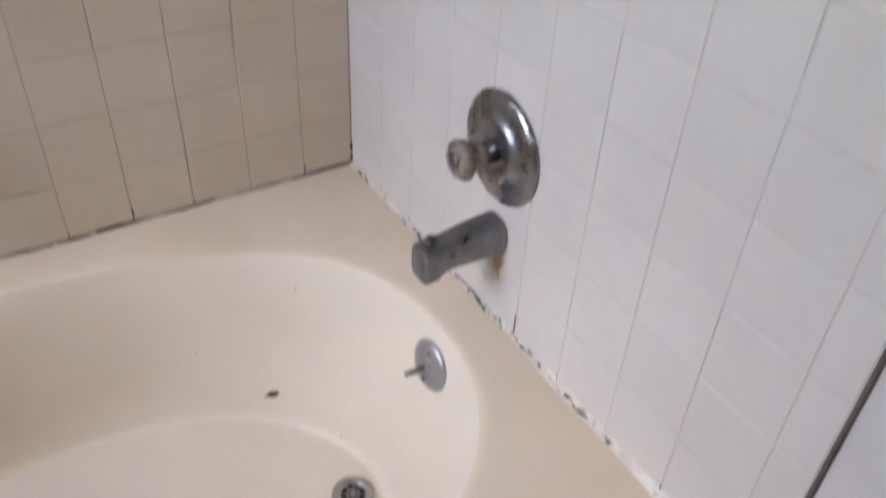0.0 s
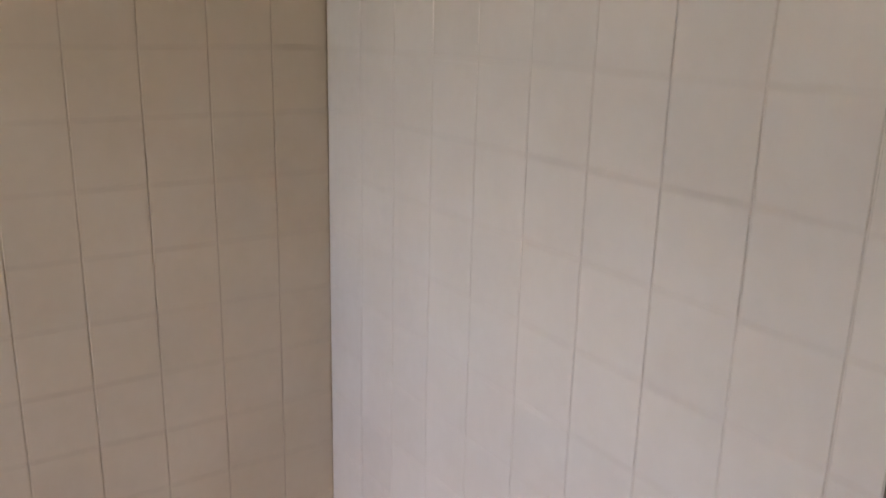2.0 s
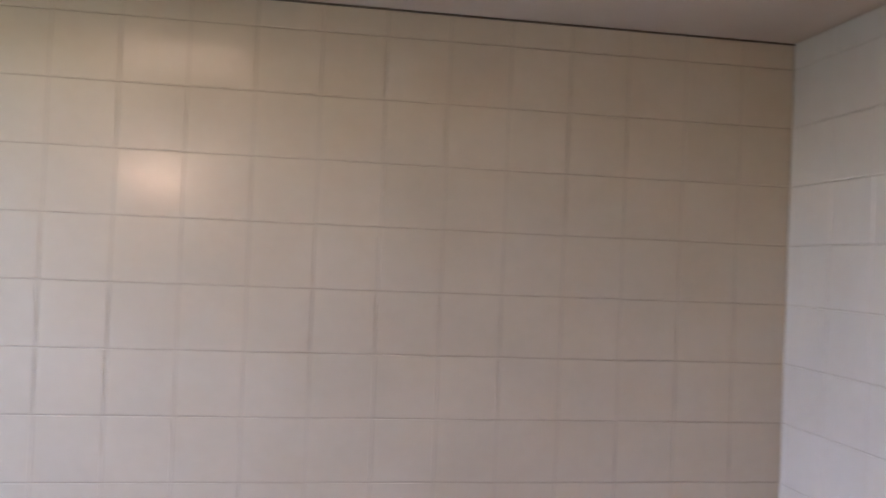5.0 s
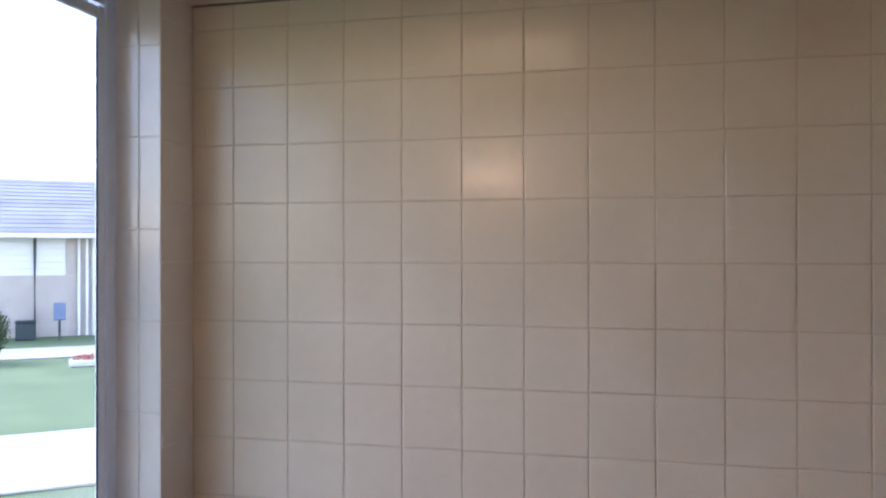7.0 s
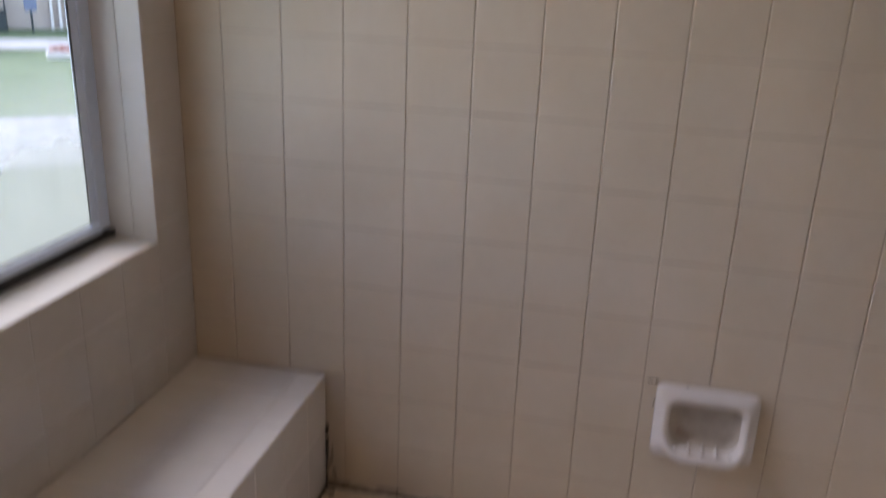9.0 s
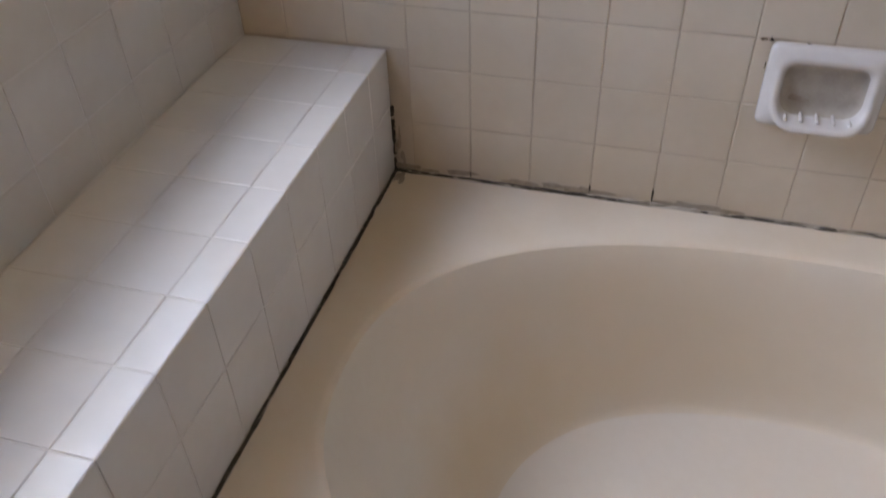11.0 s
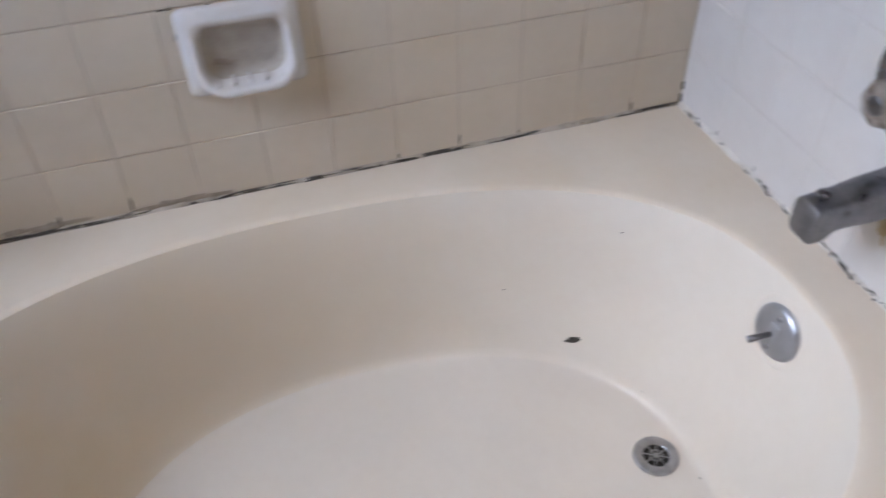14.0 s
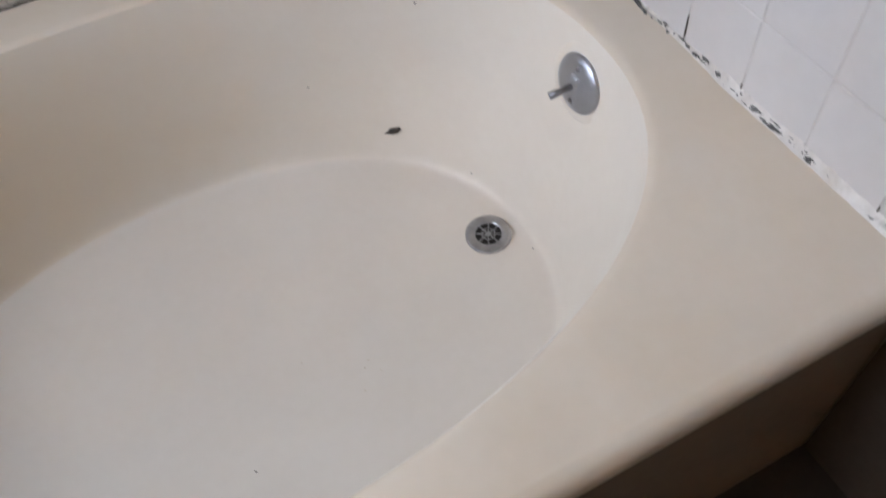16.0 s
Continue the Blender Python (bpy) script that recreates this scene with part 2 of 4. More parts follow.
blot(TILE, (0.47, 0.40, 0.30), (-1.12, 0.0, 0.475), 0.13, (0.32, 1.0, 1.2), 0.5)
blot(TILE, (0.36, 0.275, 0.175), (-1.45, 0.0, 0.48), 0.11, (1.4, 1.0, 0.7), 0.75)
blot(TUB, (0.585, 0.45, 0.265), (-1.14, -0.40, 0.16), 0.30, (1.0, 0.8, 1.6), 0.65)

# glass fogged along its foot: streaks of damp and dirt that run up into the clear part
FOG, hn, hl, hb = material("fogged_glass_film")
hn.remove(hb)
h_geo, h_map, h_noise = hn.new("ShaderNodeNewGeometry"), hn.new("ShaderNodeMapping"), hn.new("ShaderNodeTexNoise")
h_map.inputs["Scale"].default_value = (1.0, 16.0, 1.6)
h_noise.inputs["Scale"].default_value, h_noise.inputs["Detail"].default_value = 1.0, 3
hl.new(h_geo.outputs["Position"], h_map.inputs["Vector"])
hl.new(h_map.outputs[0], h_noise.inputs["Vector"])
h_split, h_add, h_cut = hn.new("ShaderNodeSeparateXYZ"), hn.new("ShaderNodeMath"), hn.new("ShaderNodeMapRange")
hl.new(h_geo.outputs["Position"], h_split.inputs[0])
h_add.operation = "MULTIPLY_ADD"
h_add.inputs[1].default_value = -0.10
hl.new(h_noise.outputs["Fac"], h_add.inputs[0])
hl.new(h_split.outputs["Z"], h_add.inputs[2])
h_cut.interpolation_type = "SMOOTHSTEP"
h_cut.inputs["From Min"].default_value, h_cut.inputs["From Max"].default_value = 0.99, 1.29
h_cut.inputs["To Min"].default_value, h_cut.inputs["To Max"].default_value = 0.78, 0.0
hl.new(h_add.outputs[0], h_cut.inputs["Value"])
h_clear, h_milk, h_mix = hn.new("ShaderNodeBsdfTransparent"), hn.new("ShaderNodeBsdfTranslucent"), hn.new("ShaderNodeMixShader")
h_milk.inputs[0].default_value = (0.33, 0.36, 0.335, 1)
hl.new(h_cut.outputs[0], h_mix.inputs[0])
hl.new(h_clear.outputs[0], h_mix.inputs[1])
hl.new(h_milk.outputs[0], h_mix.inputs[2])
hl.new(h_mix.outputs[0], hn["Material Output"].inputs[0])

# ---- builders ----


def mesh_of(name, bm, mat, smooth=False):
    bmesh.ops.recalc_face_normals(bm, faces=bm.faces)
    me = bpy.data.meshes.new(name)
    bm.to_mesh(me)
    bm.free()
    me.materials.append(mat)
    if smooth:
        me.shade_smooth()
    return me


def part(name, bm, mat, parent=None, label="", smooth=False, at=None):
    ob = new(name, mesh_of(name, bm, mat, smooth))
    if parent:
        ob.parent = parent
    if at is not None:
        ob.matrix_basis = at
    return tagged(ob, label) if label else ob


def thing(name, label, category, at=None, group="", kind=""):
    ob = new(name)
    ob.empty_display_size = 0.02
    if at is not None:
        ob.matrix_basis = at
    return tagged(ob, label, category, group, kind)


def add_box(bm, a, b, bevel=0.0, seg=2):
    x0, y0, z0 = (min(p, q) for p, q in zip(a, b))
    x1, y1, z1 = (max(p, q) for p, q in zip(a, b))
    vs = [bm.verts.new(c) for c in ((x0, y0, z0), (x1, y0, z0), (x1, y1, z0), (x0, y1, z0), (x0, y0, z1), (x1, y0, z1), (x1, y1, z1), (x0, y1, z1))]
    fs = [bm.faces.new([vs[i] for i in f]) for f in ((3, 2, 1, 0), (4, 5, 6, 7), (0, 1, 5, 4), (1, 2, 6, 5), (2, 3, 7, 6), (3, 0, 4, 7))]
    if bevel:
        es = list({e for f in fs for e in f.edges})
        bmesh.ops.bevel(bm, geom=es, offset=bevel, segments=seg, affect="EDGES", profile=0.5)
    return bm


def box(a, b, bevel=0.0, seg=2):
    return add_box(bmesh.new(), a, b, bevel, seg)


def add_loft(bm, rings, close=True, cap0=True, cap1=True):
    loops = [[bm.verts.new(p) for p in r] for r in rings]
    for u, w in zip(loops, loops[1:]):
        k = len(u)
        for i in range(k if close else k - 1):
            bm.faces.new((u[i], u[(i + 1) % k], w[(i + 1) % k], w[i]))
    if cap0:
        bm.faces.new(list(reversed(loops[0])))
    if cap1:
        bm.faces.new(loops[-1])
    return bm


def lathe(profile, n=40, cap0=True, cap1=True):
    """Turns (radius, height) rows about z."""
    rings = [[(r * math.cos(2 * math.pi * i / n), r * math.sin(2 * math.pi * i / n), h) for i in range(n)] for r, h in profile]
    return add_loft(bmesh.new(), rings, True, cap0, cap1)


def tube(points, radii, n=20, cap=True):
    rings = []
    for i, p in enumerate(points):
        a, b = Vector(points[max(i - 1, 0)]), Vector(points[min(i + 1, len(points) - 1)])
        q = (b - a).to_track_quat("Z", "Y")
        rings.append([Vector(p) + q @ Vector((radii[i] * math.cos(2 * math.pi * k / n), radii[i] * math.sin(2 * math.pi * k / n), 0)) for k in range(n)])
    return add_loft(bmesh.new(), rings, True, cap, cap)


OUT_X = pose(0, 0, 0, 0, -90, 0)  # turns +z to -x: out of the tap wall

# ---- measures ----
P = 0.1095            # tile pitch
RIM = 0.45            # tub rim
TOP = 2.142           # ceiling of the alcove
COL = 0.1016          # first column on the back wall
ROW = 0.1103          # first row above the rim
TAP = 0.1264          # first column on the tap wall
LEDGE_X, LEDGE_Z = -1.453, 0.699
WIN_X = -1.719        # face of the window wall
FRONT = -0.985        # front of the tub
EDGE = -1.052         # end of the tiles on the tap wall
SILL, JAMB, JAMB_FAR, FRAME_X = 0.972, -0.107, -1.02, -1.808
REAR, OUTER = -2.7, -1.842
GAP, FACE = 0.0006, 0.0012

rows_z = [RIM + 0.004] + [RIM + ROW + i * P for i in range(15)] + [TOP]

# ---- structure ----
floor = tagged(part("floor", box((OUTER, REAR - 0.1, -0.1), (0.1, 0.1, 0.0)), FLOOR), "vinyl bathroom floor, deep shade put into its near-black brown", "floor", kind="structure")
ceiling = tagged(part("ceiling", box((OUTER, REAR - 0.1, TOP), (0.1, 0.1, TOP + 0.12)), CEILING), "dull beige painted plaster ceiling", "ceiling", kind="structure")
wall_back = tagged(part("wall_back", box((OUTER, FACE, 0), (0.1, 0.12, TOP)), GROUT), "back wall of almond glazed square tiles with stained grout", "wall", kind="structure")
wall_tap = tagged(part("wall_tap", box((FACE, 0.1, 0), (0.12, EDGE, TOP)), GROUT_TAP), "tap wall of pale glazed square tiles", "wall", kind="structure")
wall_side = tagged(part("wall_side", box((FACE, EDGE, 0), (0.12, REAR - 0.1, TOP)), PAINT), "plain painted wall beyond the tiles", "wall", kind="structure")
wall_rear = tagged(part("wall_rear", box((OUTER, REAR, 0), (0.0, REAR - 0.12, TOP)), BOUNCE_TAN), "unseen rear wall in tan that bounces warm light", "wall", kind="structure")
bm = bmesh.new()
wx0, wx1 = WIN_X - FACE, OUTER
add_box(bm, (wx0, FACE, 0), (wx1, JAMB + FACE, TOP))
add_box(bm, (wx0, JAMB + FACE, 0), (wx1, JAMB_FAR - FACE, SILL - FACE))
add_box(bm, (wx0, JAMB_FAR - FACE, 0), (wx1, EDGE, TOP))
wall_window = tagged(part("wall_window", bm, GROUT_PALE), "tiled window wall with a deep reveal", "wall", kind="structure")

tagged(part("wall_west", box((WIN_X - FACE, EDGE, 0), (OUTER, REAR, TOP)), BOUNCE_TAN), "unseen west wall in tan that bounces warm light", "wall", kind="structure")


# ---- the bathtub ----
def oval(cx, cy, a, b, n, z, k=96):
    pts = []
    for i in range(k):
        t = 2 * math.pi * i / k
        c, s = math.cos(t), math.sin(t)
        pts.append((cx + a * math.copysign(abs(c) ** (2 / n), c), cy + b * math.copysign(abs(s) ** (2 / n), s), z))
    return pts


def to_deck(pts, x0, x1, y0, y1, z):
    """Where rays from the basin's middle through pts meet the deck's outline."""
    cx, cy = (x0 + x1) / 2, (y0 + y1) / 2
    out = []
    for x, y, _ in pts:
        dx, dy = x - cx, y - cy
        s = min(abs((x1 - x0) / 2 / dx) if abs(dx) > 1e-6 else 1e9, abs((y1 - y0) / 2 / dy) if abs(dy) > 1e-6 else 1e9)
        out.append((cx + dx * s, cy + dy * s, z))
    return out


def floor_z(x, y):
    """The basin's floor falls gently to the drain."""
    return 0.067 + 0.033 * min(1.0, max(0.0, math.hypot((x + 0.235) * 0.8, y + 0.458) - 0.045) / 0.6)


tub = thing("bathtub", "bone-coloured enamelled bathtub with an oval basin and yellow stains", "bathtub")
CX, CY = -0.73, -0.492
levels = [  # centre x, half length, half width, squareness, height
    (-0.730, 0.655, 0.415, 2.3, 0.450), (-0.730, 0.648, 0.408, 2.3, 0.4490), (-0.730, 0.6425, 0.4025, 2.3, 0.4455),
    (-0.729, 0.639, 0.399, 2.3, 0.438), (-0.727, 0.635, 0.394, 2.28, 0.425), (-0.721, 0.624, 0.387, 2.26, 0.38),
    (-0.706, 0.596, 0.379, 2.24, 0.30), (-0.691, 0.563, 0.3725, 2.22, 0.22), (-0.679, 0.532, 0.366, 2.2, 0.16),
    (-0.673, 0.516, 0.361, 2.2, 0.130), (-0.6705, 0.506, 0.3570, 2.2, 0.1145), (-0.669, 0.4985, 0.3525, 2.2, 0.1060), (-0.668, 0.491, 0.347, 2.2, 0.1020), (-0.668, 0.484, 0.342, 2.2, 0.1008)]
LOW = 0.008           # the floor lies a little nearer to the back wall than the rim's oval
rings = [oval(cx, CY + LOW * min(1.0, max(0.0, (0.30 - z) / 0.14)), a, b, n, z) for cx, a, b, n, z in levels]
for k, w in ((-6, 0.12), (-5, 0.4), (-4, 0.72), (-3, 0.9), (-2, 0.97), (-1, 1.0)):  # the foot of the sides follows the sunken floor
    rings[k] = [(x, y, z - w * max(0.0, 0.1005 - floor_z(x, y))) for x, y, z in rings[k]]
for f in (0.985, 0.95, 0.91, 0.87, 0.82, 0.78, 0.74, 0.68, 0.6, 0.5, 0.4, 0.2, 0.05):
    rings.append([(x, y, min(0.1005, floor_z(x, y))) for x, y, _ in oval(-0.668 + (1 - f) * 0.05, CY + LOW, 0.484 * f, 0.342 * f, 2.2, 0)])
x0, x1, y0, y1 = LEDGE_X + 0.001, -0.001, FRONT + 0.022, -0.001
outline = to_deck(rings[0], x0, x1, y0, y1, RIM)
corners = [(x0, y0), (x0, y1), (x1, y0), (x1, y1)]
for c in corners:  # pull the nearest ray onto each corner
    i = min(range(len(outline)), key=lambda j: (outline[j][0] - c[0]) ** 2 + (outline[j][1] - c[1]) ** 2)
    outline[i] = (c[0], c[1], RIM)
mids = [[tuple(a[k] * (1 - f) + b[k] * f for k in range(3)) for a, b in zip(outline, rings[0])] for f in (0.35, 0.7)]
part("deck", add_loft(bmesh.new(), [outline] + mids + rings[:3], True, False, False), TUB_RIM, tub, "stained flat rim in a warmer tone", True)
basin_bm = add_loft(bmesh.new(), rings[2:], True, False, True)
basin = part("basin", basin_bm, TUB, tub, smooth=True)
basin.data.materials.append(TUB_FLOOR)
for face in basin.data.polygons:  # the floor is less yellow than the back side: its cooler light is painted in
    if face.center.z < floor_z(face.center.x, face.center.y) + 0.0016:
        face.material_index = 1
tree_bm = bmesh.new()
tree_bm.from_mesh(basin.data)
basin_tree = BVHTree.FromBMesh(tree_bm)
tree_bm.free()
prof = [(FRONT + 0.022, RIM)] + [(FRONT + 0.022 - 0.022 * math.sin(radians(a)), RIM - 0.022 + 0.022 * math.cos(radians(a))) for a in (15, 30, 45, 60, 75, 90)]
prof += [(FRONT, 0.418), (FRONT + 0.004, 0.412), (FRONT + 0.016, 0.411)]
rl = [[(x, y, z) for y, z in prof] for x in (LEDGE_X + 0.001, -0.5, -0.001)]
part("rolled_edge", add_loft(bmesh.new(), rl, False, False, False), TUB_RIM, tub, smooth=True)
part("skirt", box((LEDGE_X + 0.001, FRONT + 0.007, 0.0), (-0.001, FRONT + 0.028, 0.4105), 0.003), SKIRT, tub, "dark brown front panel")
# added board: its dark colour is the shade on the lower wall
tagged(part("baseboard", box((0.0, FRONT + 0.0062, 0.0), (-0.004, REAR + 0.001, 0.40), 0.002), WALL_SHADE), "added dark brown board painting the shade on the lower wall", "baseboard", kind="structure")


def on_basin(x, y, z=0.6):
    """A point on the basin under (x, y), and its normal."""
    place, normal, _, _ = basin_tree.ray_cast(Vector((x, y, z)), Vector((0, 0, -1)))
    if place is None:
        return Vector((x, y, RIM)), Vector((0, 0, 1))
    return place, (normal if normal.z > 0 else -normal)


# ---- ledge under the window ----
ledge = tagged(part("tiled_ledge", box((WIN_X - 0.004, -0.001, 0), (LEDGE_X - FACE, FRONT, LEDGE_Z - FACE)), GROUT_PALE), "low tiled bench ledge below the window", "ledge", kind="structure")

# ---- window ----
window = thing("window_1", "grey aluminium window with clear glass in a tiled reveal", "window", kind="structure")
fx, fd = FRAME_X, 0.0095
part("frame_jamb", box((fx, JAMB - 0.0, SILL + 0.0165), (fx - fd, JAMB - 0.030, TOP - 0.001), 0.003), ALUMINIUM, window)
part("frame_jamb", box((fx, JAMB_FAR, SILL + 0.0165), (fx - fd, JAMB_FAR + 0.030, TOP - 0.001), 0.003), ALUMINIUM, window)
part("frame_head", box((fx, JAMB - 0.031, TOP - 0.034), (fx - fd, JAMB_FAR + 0.031, TOP - 0.001), 0.003), ALUMINIUM, window)
part("frame_sill", box((fx + 0.010, JAMB - 0.0005, SILL + 0.002), (fx - fd, JAMB_FAR + 0.0005, SILL + 0.016), 0.003), GASKET, window, "grimy black sill track")
for side, edge in ((-1, JAMB), (1, JAMB_FAR)):
    part("sash_stile", box((fx - 0.0012, edge + side * 0.0312, SILL + 0.0335), (fx - fd, edge + side * 0.0485, TOP - 0.036), 0.002), ALUMINIUM, window)
    part("gasket", box((fx - 0.0028, edge + side * 0.0487, SILL + 0.0355), (fx - 0.0062, edge + side * 0.0499, TOP - 0.061)), GASKET, window)
part("sash_rail", box((fx + 0.0055, JAMB - 0.0305, SILL + 0.0165), (fx - fd, JAMB_FAR + 0.0305, SILL + 0.033), 0.003), ALUMINIUM, window, "pale grimy lower rail")
part("sash_rail", box((fx - 0.0012, JAMB - 0.0487, TOP - 0.060), (fx - fd, JAMB_FAR + 0.0487, TOP - 0.036), 0.003), ALUMINIUM, window)
part("gasket", box((fx - 0.0028, JAMB - 0.0505, SILL + 0.0332), (fx - fd, JAMB_FAR + 0.0505, SILL + 0.0352)), GASKET, window)
pane = part("pane", box((fx - 0.0045, JAMB - 0.0487, SILL + 0.0332), (fx - 0.0075, JAMB_FAR + 0.0487, TOP - 0.0605)), GLASS, window)
pane.visible_shadow = False
fog = part("fog_film", box((fx - 0.0036, JAMB - 0.0505, SILL + 0.0354), (fx - 0.0041, JAMB_FAR + 0.0505, SILL + 0.45)), FOG, window, "milky damp film with streaks on the foot of the glass")
fog.visible_shadow = False

# ---- trims of the setting ----
tagged(part("trim", box((0.001, EDGE - 0.001, 0.0), (-0.003, EDGE - 0.007, TOP - 0.001), 0.002), TRIM_DARK), "dark brown metal strip at the end of the tiles", "trim", kind="structure")
tagged(part("trim", box((WIN_X + 0.001, 0.0005, TOP - 0.0035), (-0.0005, -0.0030, TOP - 0.0005)), TRIM_DARK), "dark cracked joint between the tiles and the ceiling", "trim", kind="structure")


def bead(name, a, b, side, up, size, label, seed, mat, step=0.012):
    """A hand-laid bead of caulk from a to b, in the corner between the directions side and up."""
    rnd = random.Random(seed)
    a, b, side, up = Vector(a), Vector(b), Vector(side), Vector(up)
    n = max(3, int((b - a).length / step))
    rings, s = [], size
    for i in range(n + 1):
        p = a.lerp(b, i / n)
        s = max(size * 0.55, min(size * 1.5, s + rnd.gauss(0, size * 0.11)))
        q = s * rnd.uniform(0.75, 1.1)
        rings.append([p - side * 0.001 - up * 0.001, p + side * s - up * 0.001, p + side * s * 0.62 + up * q * 0.4, p + side * s * 0.3 + up * q * 0.72, p - side * 0.001 + up * q * 1.25])
    return tagged(part(name, add_loft(bmesh.new(), rings, True, True, True), mat), label, "caulk", kind="structure")


bead("caulk", (LEDGE_X, -0.0002, RIM), (0, -0.0002, RIM), (0, -1, 0), (0, 0, 1), 0.0045, "old browned caulk along the tub and back wall", 1, CAULK_BROWN)
bead("caulk", (-0.0002, -0.004, RIM), (-0.0002, FRONT, RIM), (-1, 0, 0), (0, 0, 1), 0.0072, "peeling white caulk along the tub and tap wall", 2, CAULK)
bead("caulk", (LEDGE_X + 0.0002, -0.004, RIM), (LEDGE_X + 0.0002, FRONT, RIM), (1, 0, 0), (0, 0, 1), 0.004, "old browned caulk along the tub and ledge", 3, CAULK_BROWN)


def smear(bm, p, along, side, length, width, lift, rnd):
    """One irregular flat streak of grime, domed a little."""
    along, side = Vector(along).normalized(), Vector(side).normalized()
    up = along.cross(side)
    if up.dot(Vector(lift)) < 0:
        up = -up
    k = 9
    mid = bm.verts.new(Vector(p) + up * 0.0009)
    ring = []
    for i in range(k):
        t = 2 * math.pi * i / k
        f = rnd.uniform(0.55, 1.1)
        ring.append(bm.verts.new(Vector(p) + along * math.cos(t) * length / 2 * f + side * math.sin(t) * width / 2 * f))
    for i in range(k):
        bm.faces.new((mid, ring[i], ring[(i + 1) % k]))


def mould_line(a, b, side, up, offset, density, size, label, seed, lengths=(0.008, 0.045), mat=None):
    """Black mould in streaks along a joint; density(f) from 0 to 1 along it."""
    rnd = random.Random(seed)
    a, b, side, up = Vector(a), Vector(b), Vector(side), Vector(up)
    bm, span, d = bmesh.new(), (b - a).length, 0.0
    while d < span:
        f = d / span
        if rnd.random() < density(f):
            ln = rnd.uniform(*lengths)
            for _ in range(rnd.choice((1, 1, 2))):
                e = rnd.uniform(0.3, 1.0)
                p = a.lerp(b, f) + side * offset * e + up * offset * (1.25 - e) + (b - a).normalized() * rnd.uniform(-0.01, 0.01)
                smear(bm, p, (b - a) + up * span * rnd.uniform(-0.03, 0.03), side - up, ln, size * rnd.uniform(0.5, 1.3), side + up, rnd)
        d += rnd.uniform(0.004, 0.012)
    return tagged(part("mould", bm, mat or MOULD), label, "mould", kind="stuff")


mould_line((LEDGE_X, 0, RIM), (0, 0, RIM), (0, -1, 0), (0, 0, 1), 0.0052, lambda f: 0.75 if f < 0.34 else 0.35 if f < 0.48 else 0.16 if f < 0.62 else 0.28, 0.0033, "black mould streaks in the joint under the back wall", 11, (0.012, 0.08))
mould_line((0, -0.02, RIM), (0, FRONT + 0.05, RIM), (-1, 0, 0), (0, 0, 1), 0.0080, lambda f: 0.3 if f < 0.42 else 0.75 if f < 0.85 else 0.3, 0.0036, "grey-black mould patches on the tap wall caulk", 12, (0.004, 0.026), GREY_MOULD)
mould_line((LEDGE_X, 0, RIM), (LEDGE_X, FRONT, RIM), (1, 0, 0), (0, 0, 1), 0.005, lambda f: 0.95, 0.0036, "thick black mould along the foot of the ledge", 13, (0.015, 0.09))
mould_line((0, 0, RIM), (0, 0, RIM + 0.10), (-0.7, 0, 0), (0, -0.7, 0), 0.004, lambda f: 1.0 - 0.7 * f, 0.010, "black mould in the inner corner above the rim", 14, (0.006, 0.02))
mould_line((LEDGE_X, 0, RIM), (LEDGE_X, 0, RIM + 0.14), (0.7, 0, 0), (0, -0.7, 0), 0.004, lambda f: 1.0 - 0.6 * f, 0.013, "black mould in the corner of the ledge", 15, (0.006, 0.02))
bm, rnd = bmesh.new(), random.Random(21)
for i, h in ((1, 0.02), (3, 0.012), (4, 0.022), (5, 0.01), (9, 0.034), (10, 0.02), (12, 0.016)):
    smear(bm, (-(COL + (i - 1) * P), -0.0012, RIM + 0.006 + h / 2), (0, 0, 1), (1, 0, 0), h * 1.2, 0.0038, (0, -1, 0), rnd)
for i, h in ((1, 0.012), (2, 0.014), (5, 0.036), (6, 0.01), (8, 0.012)):
    smear(bm, (-0.0012, -(TAP + (i - 1) * P), RIM + 0.008 + h / 2), (0, 0, 1), (0, 1, 0), h * 1.2, 0.0034, (-1, 0, 0), rnd)
tagged(part("mould", bm, MOULD), "black mould specks at the feet of the grout lines", "mould", kind="stuff")

bm, rnd = bmesh.new(), random.Random(22)
for i in range(16):
    f = rnd.random() ** 1.6
    x = LEDGE_X + 0.02 + f * 0.62
    smear(bm, (x, -0.0010 - i * 0.00002, RIM + 0.008 + rnd.uniform(0, 0.006)), (1, 0, rnd.uniform(-0.02, 0.02)), (0, 0, 1), rnd.uniform(0.03, 0.10), rnd.uniform(0.008, 0.016), (0, -1, 0), rnd)
for i in range(7):
    smear(bm, (LEDGE_X + rnd.uniform(0.004, 0.020), -0.0013 - i * 0.00003, RIM + 0.01 + i * 0.013), (0, 0, 1), (1, 0, 0), rnd.uniform(0.02, 0.04), rnd.uniform(0.010, 0.022) * (1 - i / 9), (0, -1, 0), rnd)
for i in range(6):
    smear(bm, (LEDGE_X + rnd.uniform(0.008, 0.022), -rnd.uniform(0.006, 0.05), RIM + 0.0006 + i * 0.0001), (0, 1, 0), (1, 0, 0), rnd.uniform(0.02, 0.04), rnd.uniform(0.006, 0.014), (0, 0, 1), rnd)
tagged(part("grime", bm, GRIME, smooth=True), "brown grime smeared along the foot of the back wall", "grime", kind="stuff")

# ---- taps ----
shower_valve = thing("shower_valve", "round chrome shower valve with a yellowed acrylic knob", "valve", Matrix.Translation((-0.0005, -0.489, 0.751)) @ OUT_X)
